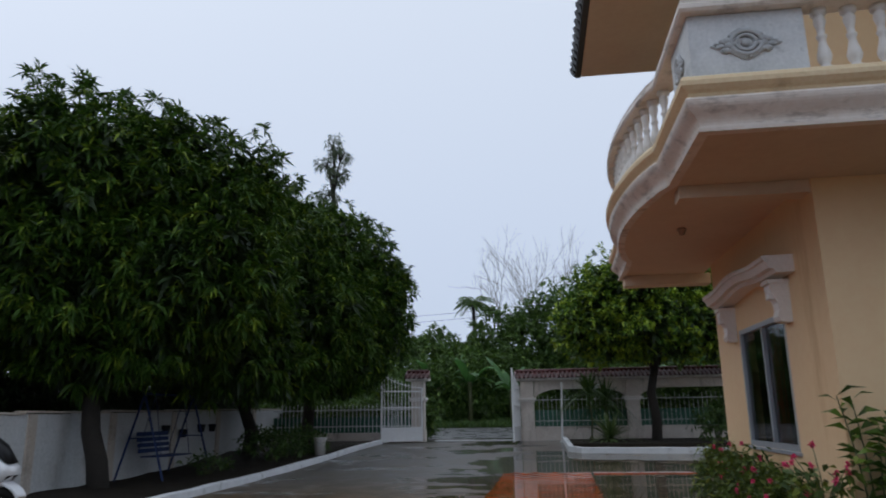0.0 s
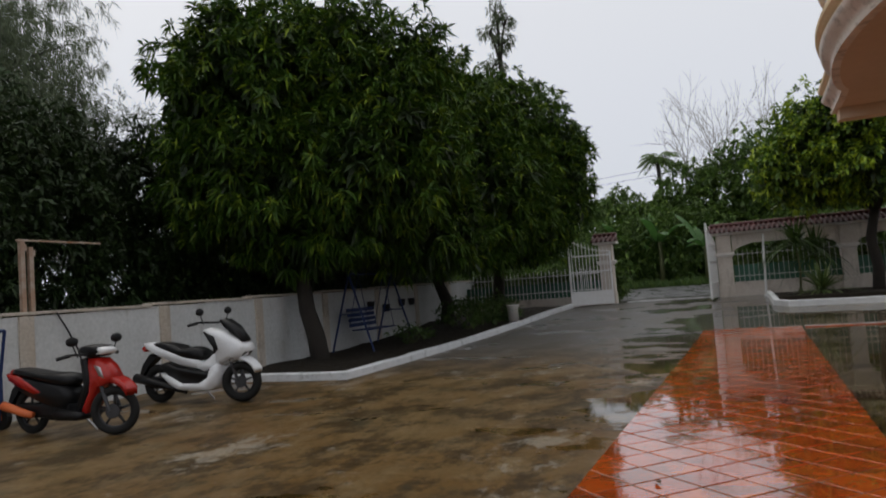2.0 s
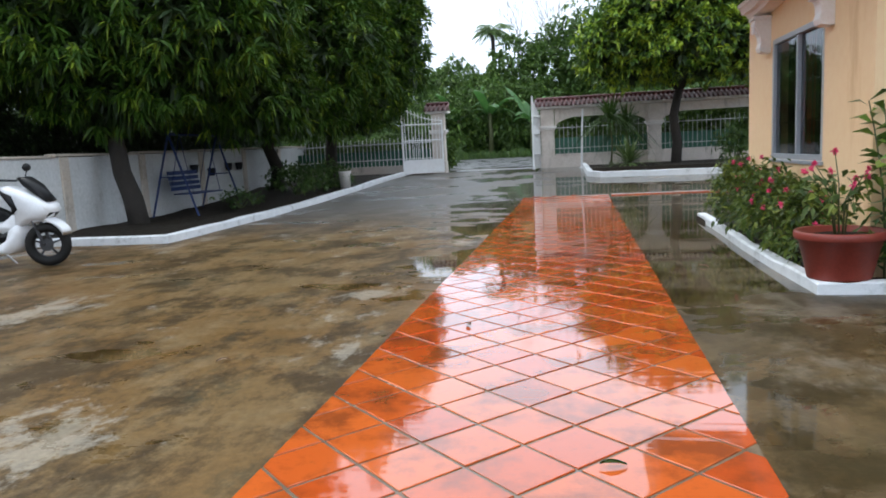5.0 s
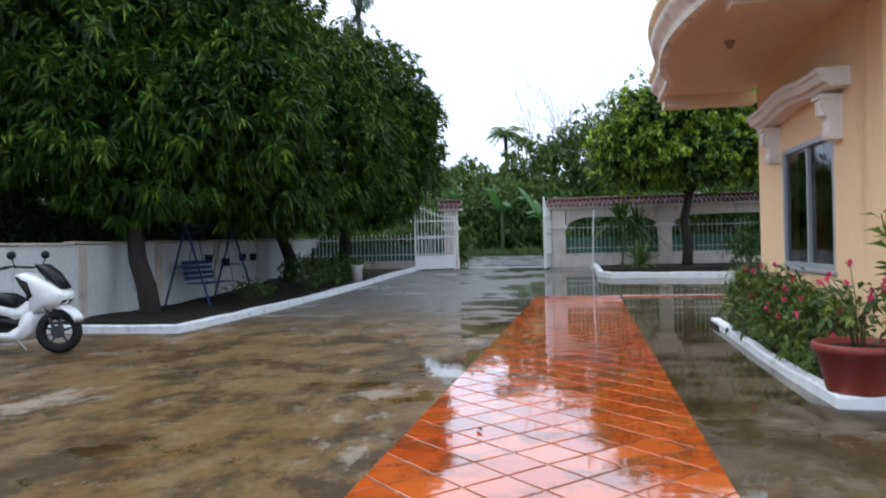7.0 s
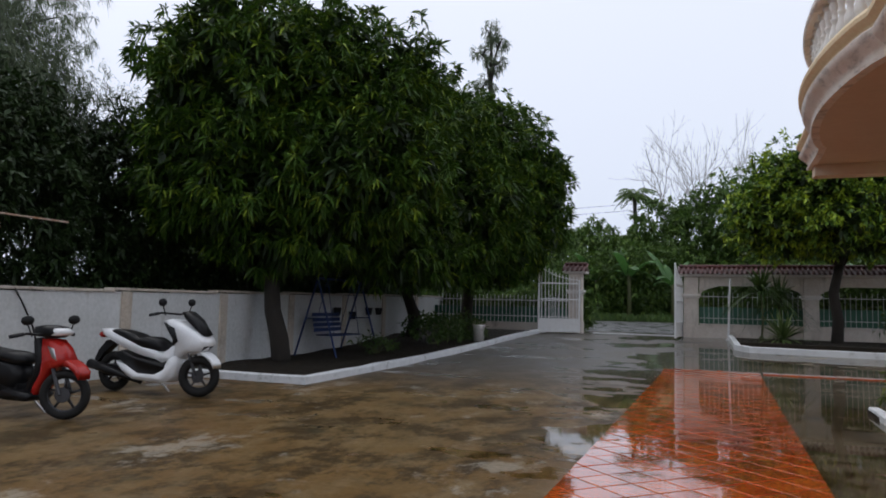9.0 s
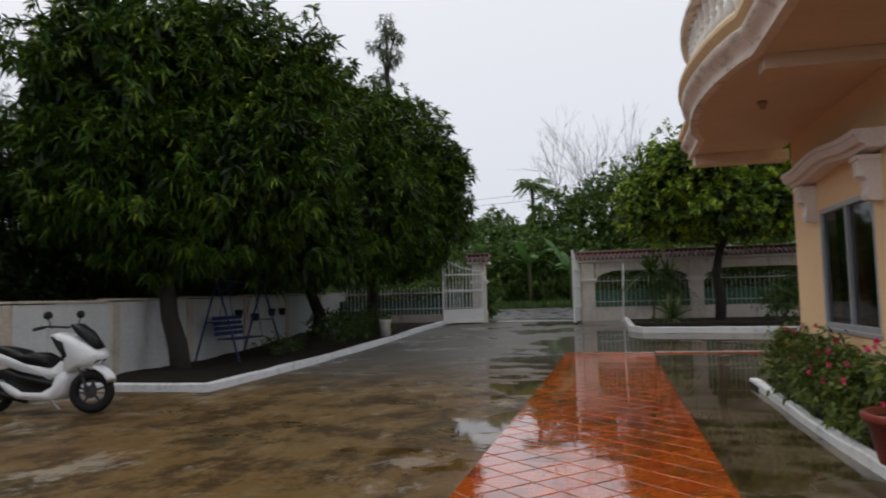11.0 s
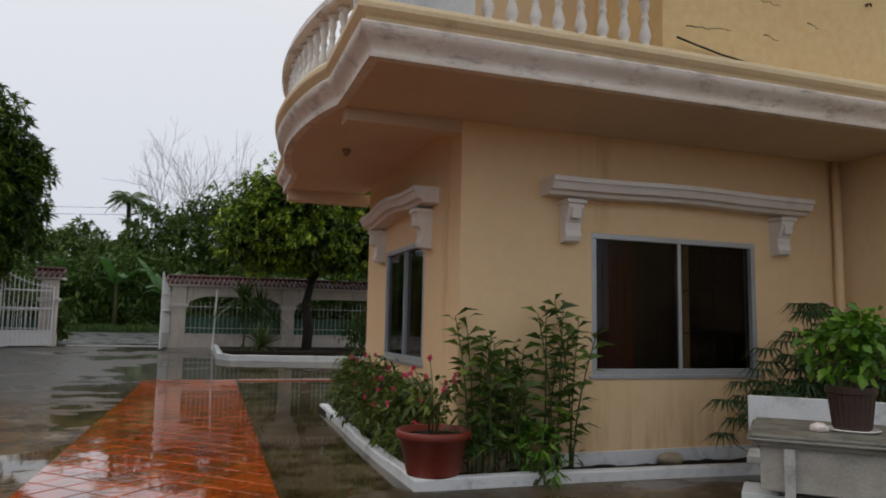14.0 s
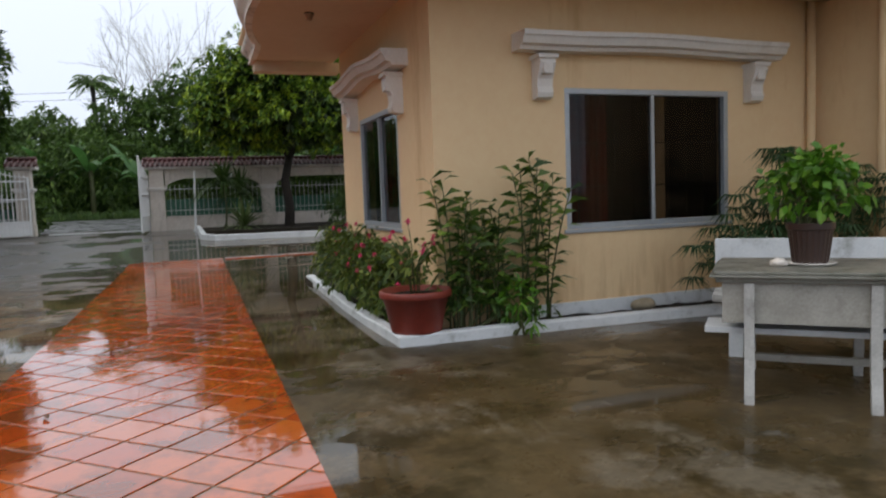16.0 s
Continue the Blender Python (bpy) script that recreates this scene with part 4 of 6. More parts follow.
sill = boxes((-3.3, 22.2, 0.3, -0.62, 22.34, rise(22.3) + 0.02), bevel=0.005)
tagged(solid("gate_sill", sill, CURB), "worn pale concrete sill across the gateway", "sill", kind="structure")


# ---- plants ----
def unit(a):
    return a / np.maximum(1e-9, np.linalg.norm(a, axis=1, keepdims=True))


def blades(rng, base, way, length, width, droop=0.3):
    """Folded diamond leaves from base points along their ways."""
    n = len(base)
    way = unit(way)
    side = unit(np.cross(way, unit(np.array([0, 0, 1.0]) + rng.normal(0, 0.45, (n, 3)))))
    L, W = length[:, None], width[:, None]
    mid = base + way * L * 0.45
    down = np.array([0, 0, -1.0])
    v = np.stack([base, mid + side * W / 2 + down * L * droop * 0.12, base + way * L + down * L * droop, mid - side * W / 2 + down * L * droop * 0.12], 1).reshape(-1, 3)
    return v, np.arange(4 * n).reshape(n, 4)


def join(lists):
    v, f, o = [], [], 0
    for a, b in lists:
        v.append(a)
        f.append(b + o)
        o += len(a)
    return np.concatenate(v), np.concatenate(f)


def lobed(rng, lobes, density, floor, shell=(0.72, 1.03)):
    """Scattered points with outward ways over a crown made of lobes (x, y, z, rx, ry, rz)."""
    C, N = [], []
    lobes = np.array(lobes, float)
    for i, lb in enumerate(lobes):
        area = 4 * math.pi * ((lb[3] * lb[4]) ** 1.6 / 3 + (lb[3] * lb[5]) ** 1.6 / 3 + (lb[4] * lb[5]) ** 1.6 / 3) ** (1 / 1.6)
        n = int(area * density)
        d = unit(rng.normal(size=(n, 3)))
        lump = np.array([noise.noise(Vector(q * 2.6 + i * 7)) for q in d]) * 0.3 + np.array([noise.noise(Vector(q * 6.5 + i * 3)) for q in d]) * 0.2
        r = rng.uniform(*shell, n) + lump
        p = lb[:3] + d * lb[3:] * r[:, None]
        keep = p[:, 2] > floor + rng.uniform(0, 0.7, n)
        for j, other in enumerate(lobes):
            if j != i:
                keep &= np.linalg.norm((p - other[:3]) / other[3:], axis=1) > 0.66
        C.append(p[keep])
        N.append(unit(d[keep] / lb[3:]))
    return np.concatenate(C), np.concatenate(N)


def rosettes(rng, C, N, k, length, width, droop=0.35, out=0.55, down=0.35):
    n = len(C)
    base = np.repeat(C, k, 0) + rng.normal(0, 0.03, (n * k, 3))
    way = unit(rng.normal(size=(n * k, 3))) + np.repeat(N, k, 0) * out + np.array([0, 0, -down])
    return blades(rng, base, way, rng.uniform(0.7, 1.25, n * k) * length, rng.uniform(0.8, 1.2, n * k) * width, droop)


def limbs(bm, rng, start, way, length, r, depth, spread=0.5, lift=0.25, n=7):
    p, w = Vector(start), Vector(way).normalized()
    pts = [p.copy()]
    for _ in range(4):
        w = (w + Vector(rng.normal(0, 0.13, 3)) + Vector((0, 0, lift * 0.12))).normalized()
        p = p + w * length / 4
        pts.append(p.copy())
    pipe_run(bm, pts, r, n, r * 0.6)
    if depth:
        for i in range(3 if depth > 1 else 4):
            k = pts[2 + int(rng.integers(0, 3))]
            side = (w + Vector(rng.normal(0, spread, 3)) + Vector((0, 0, lift))).normalized()
            limbs(bm, rng, k, side, length * rng.uniform(0.55, 0.8), r * 0.55, depth - 1, spread, lift, max(4, n - 1))


def tree(name, label, seed, base, trunk, lobes, material, density, k, length, width, floor, bark=BARK, inner=0.5, droop=0.35, core=None):
    rng = np.random.default_rng(seed)
    t = thing(name, label, "tree", base)
    bm = bmesh.new()
    top = [Vector(p) for p in trunk]
    pipe_run(bm, [(0, 0, -0.15)] + [p for p in top], trunk_radius[name], 10, trunk_radius[name] * 0.7)
    for lb in lobes:
        a = top[-1]
        b = Vector(lb[:3]) - Vector(base)
        m = a.lerp(b, 0.5) + Vector((0, 0, 0.2))
        pipe_run(bm, [a, m, b], trunk_radius[name] * 0.55, 7, 0.03)
        for _ in range(4):
            e = b + Vector([float(q) for q in unit(rng.normal(size=(1, 3)))[0] * np.array(lb[3:]) * 0.8])
            pipe_run(bm, [m.lerp(b, 0.6), b.lerp(e, 0.5), e], 0.045, 5, 0.012)
    part("trunk", bm, bark, t, "", True)
    C, N = lobed(rng, lobes, density, floor)
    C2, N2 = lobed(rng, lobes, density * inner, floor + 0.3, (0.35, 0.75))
    # inner whorls: the crown's inside shade is painted as a darker leaf colour
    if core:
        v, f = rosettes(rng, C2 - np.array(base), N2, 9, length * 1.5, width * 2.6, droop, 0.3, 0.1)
        sheet("inner_crown", v, f, core, t, "inner leaves coloured dark for the crown's shade")
        v, f = rosettes(rng, C - np.array(base), N, k, length, width, droop, 0.6, 0.12)
    else:
        v, f = rosettes(rng, np.concatenate([C, C2]) - np.array(base), np.concatenate([N, N2]), k, length, width, droop, 0.7, 0.2)
    sheet("crown", v, f, material, t)
    return t


trunk_radius = {"mango_tree": 0.2, "garden_tree": 0.15, "background_tree": 0.2, "feathery_tree": 0.14}
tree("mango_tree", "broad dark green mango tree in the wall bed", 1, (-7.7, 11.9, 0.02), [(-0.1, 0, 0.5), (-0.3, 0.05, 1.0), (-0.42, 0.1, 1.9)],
     [(-8.8, 12.3, 5.3, 2.5, 2.4, 2.45), (-7.4, 13.4, 5.15, 2.45, 2.5, 2.2), (-9.7, 13.6, 3.8, 1.6, 1.9, 1.7), (-6.7, 12.4, 3.7, 2.1, 1.9, 1.5), (-8.7, 11.6, 3.7, 2.2, 1.6, 1.4), (-6.5, 14.6, 2.7, 1.4, 2.0, 1.2), (-7.8, 11.9, 2.7, 1.5, 1.0, 0.9)], MANGO, 15, 18, 0.25, 0.052, 1.4, inner=1.3, droop=0.34, core=SHADELEAF)
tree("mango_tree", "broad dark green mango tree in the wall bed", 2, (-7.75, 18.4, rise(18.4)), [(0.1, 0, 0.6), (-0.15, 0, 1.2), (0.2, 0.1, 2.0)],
     [(-7.3, 16.8, 4.85, 2.5, 2.4, 2.3), (-6.7, 18.4, 4.5, 2.5, 2.6, 2.5), (-6.0, 16.6, 3.6, 1.7, 1.8, 1.4), (-8.6, 17.6, 4.4, 2.4, 2.4, 2.2), (-6.3, 17.2, 2.7, 1.4, 2.0, 1.2)], MANGO, 14, 18, 0.25, 0.055, 1.5, inner=1.3, droop=0.34, core=SHADELEAF)
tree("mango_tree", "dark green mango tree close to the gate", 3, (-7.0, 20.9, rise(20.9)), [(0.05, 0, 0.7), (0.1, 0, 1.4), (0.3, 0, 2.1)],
     [(-6.2, 20.3, 4.9, 2.2, 2.2, 2.4), (-5.2, 20.2, 4.1, 1.6, 1.8, 1.7), (-5.9, 19.4, 3.2, 1.6, 1.6, 1.2), (-5.9, 20.6, 2.6, 1.3, 1.2, 0.9)], MANGO, 14, 18, 0.25, 0.055, 1.7, inner=1.3, droop=0.3, core=SHADELEAF)
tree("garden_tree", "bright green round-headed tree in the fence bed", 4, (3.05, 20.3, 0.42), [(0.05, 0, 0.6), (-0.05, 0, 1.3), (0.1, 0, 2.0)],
     [(3.0, 20.3, 4.3, 2.2, 1.9, 1.5), (5.0, 20.5, 4.1, 2.1, 1.8, 1.45), (1.8, 20.1, 3.7, 1.4, 1.4, 1.1), (3.6, 19.5, 3.5, 2.0, 1.4, 0.95)], LIMEGREEN, 24, 14, 0.17, 0.06, 2.25, inner=1.0, droop=0.2, core=SHADELEAF)
for i, (x, y, h, r) in enumerate([(-14.6, 9.6, 8.8, 2.5), (-17.5, 10.5, 12.0, 2.8), (-18, 7.5, 11, 3.0), (-15.4, 11.7, 10.5, 1.7), (-13.2, 12.6, 6.2, 1.7)]):
    tree("feathery_tree", "tall grey-green feathery tree behind the wall", 10 + i, (x, y, 0), [(0.1, 0, 1.5), (-0.1, 0.1, 3.0), (0.1, 0.1, h * 0.55)],
         [(x, y, h * 0.72, r, r, h * 0.3), (x + r * 0.7, y - 0.5, h * 0.5, r * 0.8, r * 0.8, h * 0.22), (x - r * 0.5, y, h * 0.45, r * 0.8, r, h * 0.2)], FEATHER, 9, 14, 0.22, 0.02, 1.6, inner=0.5, droop=0.7)
tree("feathery_tree", "slender pale tree rising behind the mango trees", 15, (-8.6, 28.5, 0.5), [(0, 0, 3), (0.1, 0, 6), (0.0, 0, 10.2)],
     [(-8.6, 28.5, 13.0, 0.4, 0.4, 0.5), (-8.25, 28.5, 12.5, 0.4, 0.4, 0.32), (-9.0, 28.5, 12.2, 0.45, 0.4, 0.3), (-8.4, 28.5, 11.6, 0.5, 0.5, 0.35), (-8.8, 28.4, 10.6, 0.45, 0.5, 0.5)], FEATHER, 12, 9, 0.26, 0.035, 6, droop=0.6)


def scrub(name, label, seed, lobes, material, density, k, length, width, floor, droop=0.3):
    rng = np.random.default_rng(seed)
    C, N = lobed(rng, lobes, density, floor, (0.7, 1.05))
    v, f = rosettes(rng, C, N, k, length, width, droop, 0.6, 0.15)
    ob = sheet(name, v, f, material)
    return tagged(ob, label, "vegetation", kind="stuff")


rng = np.random.default_rng(20)
lobes = []
for i in range(34):
    x = -34 + i * 1.9
    y = 36 + rng.uniform(-1, 3)
    h = rng.uniform(2.6, 3.9)
    lobes.append((x, y, 0.6 + h * 0.5, 2.0, 1.8, h * 0.62))
scrub("roadside_scrub", "tangled green scrub beyond the road", 21, lobes, BUSH, 12, 9, 0.3, 0.1, 0.6)
lobes = []
for i in range(26):
    x = -40 + i * 3.1 + rng.uniform(-0.8, 0.8)
    y = 42 + rng.uniform(-2, 4)
    h = 5.4 + 1.3 * math.sin(i * 1.3) + (1.6 if -1 < x < 9 else -0.4)
    lobes += [(x, y, h * 0.62, 2.6, 2.3, h * 0.4), (x + 1.2, y + 1, h * 0.35, 2.6, 2.3, h * 0.34)]
for i in range(15):
    x = -7.0 + i * 1.2
    h = 5.2 + 0.4 * math.sin(i * 2.1) + (1.7 if x > -2.9 else 0.3) + (1.0 if x > 0 else 0)
    lobes += [(x, 40 + rng.uniform(-1, 1), h * 0.72, 1.7, 1.5, h * 0.27), (x + 0.5, 39.5, h * 0.4, 1.8, 1.5, h * 0.32)]
scrub("far_woods", "dark tangled trees behind the scrub", 22, lobes, BUSH, 9, 9, 0.36, 0.12, 0.6)
# hedge leaves are tinted dark to stand for the shade under the trees
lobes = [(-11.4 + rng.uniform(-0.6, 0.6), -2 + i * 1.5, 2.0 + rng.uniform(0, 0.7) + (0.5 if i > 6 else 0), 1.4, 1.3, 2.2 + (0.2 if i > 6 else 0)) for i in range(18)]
scrub("hedge", "overgrown hedge behind the boundary wall, coloured dark for shade", 23, lobes, SHADELEAF, 44, 9, 0.17, 0.06, 0.2)
lobes = [(0.8 + 1.5 * i, 23.3 + rng.uniform(-0.2, 0.3), 1.25, 1.0, 0.7, 1.15) for i in range(7)] + [(-8.0 + 1.2 * i, 23.1, 0.95, 0.9, 0.6, 0.75) for i in range(4)]
scrub("verge_scrub", "dark green scrub growing behind the fence", 25, lobes, BUSH, 90, 8, 0.2, 0.07, 0.3)
rng2 = np.random.default_rng(24)
grass_n = 26000
gx = rng2.uniform(-45, 40, grass_n)
gy = 32.4 + rng2.uniform(0, 1, grass_n) ** 1.6 * 3.6
gz = np.array([rise(float(y)) for y in gy]) - 0.02
gv, gf = blades(rng2, np.stack([gx, gy, gz], 1), rng2.normal(0, 0.4, (grass_n, 3)) + np.array([0, 0, 1.3]), rng2.uniform(0.2, 0.6, grass_n), rng2.uniform(0.03, 0.07, grass_n), 0.2)
tagged(sheet("verge_grass", gv, gf, SHRUB), "rank green grass along the far road edge", "grass", kind="stuff")


def banana(seed, at, h):
    rng = np.random.default_rng(seed)
    b = thing("banana_plant", "banana plant with broad torn green leaves", "plant", at, group="banana plants")
    part("stem", pipe_run(bmesh.new(), [(0, 0, -0.1), (0.03, 0, h * 0.25), (0, 0.02, h * 0.55)], 0.13, 10, 0.08), STALK, b, "", True)
    for i in range(8):
        a = i * 2.4 + rng.uniform(-0.3, 0.3)
        up, L, W = rng.uniform(0.6, 2.1), rng.uniform(1.0, 1.9), rng.uniform(0.35, 0.5)
        bm = bmesh.new()
        rows = []
        for j in range(11):
            u = j / 10
            r = L * (0.1 + 0.75 * u)
            z = h * 0.52 + L * (up * u * 0.75 - 0.65 * u * u)
            c = Vector((r * math.cos(a), r * math.sin(a), z))
            s = Vector((-math.sin(a), math.cos(a), 0)) * W * 0.5 * max(0.03, math.sin(math.pi * min(1, u * 0.93 + 0.05)) ** 0.6)
            rows.append([bm.verts.new(c + s + Vector((0, 0, -0.08))), bm.verts.new(c), bm.verts.new(c - s + Vector((0, 0, -0.08)))])
        for p, q in zip(rows, rows[1:]):
            for k in range(2):
                bm.faces.new((p[k], p[k + 1], q[k + 1], q[k]))
        part("leaf", bm, BANANA, b, "", True)


for s, at, h in ((31, (-3.4, 34.6, 0.65), 4.2), (32, (-1.4, 34.6, 0.65), 3.4), (33, (-5.0, 35.2, 0.65), 3.8), (35, (5.6, 27.5, 0.5), 3.4)):
    banana(s, at, h)


def palm(seed, at, h):
    rng = np.random.default_rng(seed)
    p = thing("coconut_palm", "distant coconut palm with drooping fronds", "tree", at)
    part("trunk", pipe_run(bmesh.new(), [(0, 0, 0), (0.15, 0, h * 0.5), (0, 0, h)], 0.17, 8, 0.11), BARK, p, "", True)
    parts = []
    for i in range(22):
        a = i * 2.39996
        up = rng.uniform(-0.2, 1.2)
        L = rng.uniform(1.1, 1.45)
        u = np.linspace(0.08, 1, 26)
        pts = np.stack([L * u * math.cos(a), L * u * math.sin(a), h + L * (up * u * 0.8 - 0.85 * u * u)], 1)
        side = np.array([-math.sin(a), math.cos(a), 0])
        for s in (-1, 1):
            parts.append(blades(rng, pts, np.tile(side * s + np.array([math.cos(a) * 0.7, math.sin(a) * 0.7, -0.35]), (26, 1)), 0.34 * np.sin(np.pi * np.clip(u * 0.85 + 0.12, 0, 1)) + 0.08, np.full(26, 0.05), 0.5))
    v, f = join(parts)
    sheet("crown", v, f, BUSH, p)


palm(41, (-4.06, 45, 0.6), 7.75)


def bare_tree(seed, at, h):
    rng = np.random.default_rng(seed)
    t = thing("bare_tree", "leafless pale tree against the sky", "tree", at, group="bare trees")
    bm = bmesh.new()
    pipe_run(bm, [(0, 0, 0), (0.1, 0, h * 0.3), (0, 0, h * 0.5)], 0.14, 7, 0.09)
    for i in range(5):
        limbs(bm, rng, (0, 0, h * (0.36 + 0.035 * i)), (math.cos(i * 2.1) * 0.6, math.sin(i * 2.1) * 0.6, 1), h * 0.34, 0.046, 3, 0.42, 0.4, 5)
    part("crown", bm, PALEBARK, t, "", True)


bare_tree(51, (0.4, 45, 0.6), 10.8)
bare_tree(52, (-1.9, 46, 0.6), 9.9)

# hazy hill far away
bm = bmesh.new()
rows = []
for i in range(41):
    a = -0.6 + 1.5 * i / 40
    z = 40 * math.exp(-((a - 0.09) / 0.085) ** 2) + 20 * math.exp(-((a - 0.5) / 0.2) ** 2) + 12 + 2 * math.sin(i * 1.9)
    x, y = 300 * math.sin(a), 300 * math.cos(a)
    rows.append((bm.verts.new((x * 0.9, y * 0.9, -1)), bm.verts.new((x, y, z)), bm.verts.new((x * 1.2, y * 1.2, -1))))
for a, b in zip(rows, rows[1:]):
    bm.faces.new((a[0], b[0], b[1], a[1]))
    bm.faces.new((a[1], b[1], b[2], a[2]))
tagged(solid("far_hill", bm, HILL), "hazy wooded hill in the distance", "hill", kind="structure")


def wire(points, label):
    c = bpy.data.curves.new("overhead_cable", "CURVE")
    c.dimensions, c.bevel_depth, c.bevel_resolution = "3D", 0.007, 1
    s = c.splines.new("POLY")
    s.points.add(len(points) - 1)
    for q, p in zip(s.points, points):
        q.co = (*p, 1)
    c.materials.append(BLACK)
    tagged(new("overhead_cable", c), label, "cable")


for dz in (0.0, 0.28):
    wire([(-30 + 2.4 * i, 31, 3.9 + dz + 0.0016 * (i - 12) ** 2 + 0.135 * i) for i in range(26)], "thin dark overhead power cable")

# spiky plants in the fence bed
def strap_plant(seed, at, n, L, W, label, up=0.8, cane=0.0, skin=SPIKE):
    rng = np.random.default_rng(seed)
    t = thing("strap_leaf_plant", label, "plant", at)
    parts = []
    for i in range(n):
        a, e, l = rng.uniform(0, 6.283), rng.uniform(0.15, 1.35), L * rng.uniform(0.7, 1.1)
        u = np.linspace(0, 1, 6)
        r = l * u * math.cos(e)
        z = cane + l * (u * math.sin(e) * up - (0.35 + 0.6 * (cane > 0)) * u * u * math.cos(e))
        c = np.stack([r * math.cos(a), r * math.sin(a), z + 0.05], 1)
        s = np.array([-math.sin(a), math.cos(a), 0]) * W / 2
        w = np.sin(np.pi * np.clip(u * 0.85 + 0.15, 0, 1))[:, None]
        v = np.concatenate([c + s * w, c - s * w])
        f = np.array([(j, j + 1, j + 7, j + 6) for j in range(5)])
        parts.append((v, f))
    v, f = join(parts)
    sheet("leaves", v, f, skin, t)
    if cane:
        part("cane", pipe_run(bmesh.new(), [(0, 0, -0.05), (0.04, 0, cane * 0.5), (0, 0.02, cane + 0.06)], 0.03, 8, 0.02), STALK, t, "", True)
    part("crown_base", lathe(bmesh.new(), [(0.05, -0.05), (0.07, 0.03), (0.05, 0.1), (0.0, 0.12)], 10), STALK, t)


strap_plant(61, (1.75, 19.6, 0.47), 90, 1.1, 0.065, "pale green strap-leaved clump in the fence bed")
strap_plant(62, (1.35, 20.6, 0.47), 130, 1.25, 0.045, "tall arching strap-leaved plant against the fence", 1.0, 1.15, SHRUB)
strap_plant(66, (1.8, 20.9, 0.47), 110, 1.2, 0.04, "tall arching strap-leaved plant against the fence", 1.0, 0.9, SHRUB)


def shrub(name, label, category, seed, at, lobes, material, density, k, length, width, stems=8, floor=0.02):
    rng = np.random.default_rng(seed)
    t = thing(name, label, category, at)
    for i in range(stems):
        lb = lobes[i % len(lobes)]
        e = Vector([float(q) for q in np.array(lb[:3]) + unit(rng.normal(size=(1, 3)))[0] * np.array(lb[3:]) * 0.6])
        part("stem", pipe_run(bmesh.new(), [(rng.uniform(-0.08, 0.08), rng.uniform(-0.08, 0.08), -0.02), e * 0.5 + Vector((0, 0, 0.05)), e], 0.012, 5, 0.004), STALK, t)
    C, N = lobed(rng, lobes, density, floor, (0.4, 1.08))
    v, f = rosettes(rng, C, N, k, length, width, 0.3, 0.5, 0.1)
    sheet("foliage", v, f, material, t)
    return t, rng, C


shrub("bush", "small leafy bush in the fence bed", "bush", 63, (4.4, 19.4, 0.47), [(0, 0, 0.45, 0.55, 0.5, 0.45), (0.5, 0.2, 0.7, 0.5, 0.4, 0.5)], SHRUB, 60, 7, 0.13, 0.05)
shrub("bush", "small dark bush in the wall bed", "bush", 64, (-6.6, 17.0, rise(17) + 0.05), [(0, 0, 0.35, 0.8, 0.7, 0.4), (0.4, 1.2, 0.35, 0.7, 0.8, 0.4)], SHRUB, 50, 7, 0.14, 0.05)
shrub("bush", "small dark bush in the wall bed", "bush", 65, (-7.0, 14.6, 0.06), [(0, 0, 0.2, 0.5, 0.6, 0.22)], SHRUB, 50, 7, 0.12, 0.05)
for i, (x, y, h) in enumerate([(2.0, 8.6, 0.75), (1.98, 7.6, 0.72), (1.98, 6.85, 0.66), (1.97, 6.2, 0.6)]):
    t, rng, C = shrub("flowering_shrub", "leafy shrub with small pink-red flowers by the kerb", "shrub", 70 + i, (x - 0.02, y, 0.03), [(0, 0, h * 0.5, 0.3, 0.45, h * 0.52), (-0.06, -0.15, h * 0.35, 0.27, 0.35, h * 0.36), (0.0, 0.2, h * 0.72, 0.2, 0.3, h * 0.35)], FLOWERSHRUB, 190, 7, 0.08, 0.034, 12)
    pick = C[(C[:, 2] > h * 0.45)]
    pick = pick[rng.choice(len(pick), min(len(pick), 12), False)] + np.array([-0.05, -0.04, 0.05])
    for c in pick:
        v, f = blades(rng, np.repeat(c[None], 22, 0), rng.normal(size=(22, 3)) + np.array([0, 0, 0.4]), rng.uniform(0.02, 0.04, 22), np.full(22, 0.022), 0.1)
        sheet("flower_head", v, f, BLOOM, t, "pink-red flower head")

# pot with a flowering plant
pot = thing("plant_pot", "large red plastic pot on the kerb corner", "pot", (1.86, 5.3, 0.085))
bm = lathe(bmesh.new(), [(0.0, 0.0), (0.2, 0.0), (0.205, 0.02), (0.262, 0.27), (0.285, 0.275), (0.292, 0.29), (0.292, 0.325), (0.282, 0.335), (0.262, 0.33), (0.25, 0.28), (0.0, 0.28)], 40)
part("body", bm, TERRACOTTA, pot, "", True)
part("soil", lathe(bmesh.new(), [(0.252, 0.285), (0.18, 0.3), (0.0, 0.305)], 24), SOIL, pot)
pp = thing("potted_flower", "thin flowering plant growing in the red pot", "plant", (1.86, 5.3, 0.385))
rng = np.random.default_rng(81)
tips = []
for i in range(9):
    a = i * 0.72
    e = Vector((0.02 + 0.2 * math.cos(a) - 0.05, 0.12 * math.sin(a), rng.uniform(0.32, 0.6)))
    part("stem", pipe_run(bmesh.new(), [(0.03 * math.cos(a), 0.03 * math.sin(a), -0.03), (e.x * 0.3, e.y * 0.3, e.z * 0.6), e], 0.006, 6, 0.003), STALK, pp, "", True)
    tips.append(np.array(e))
tp = np.array(tips)
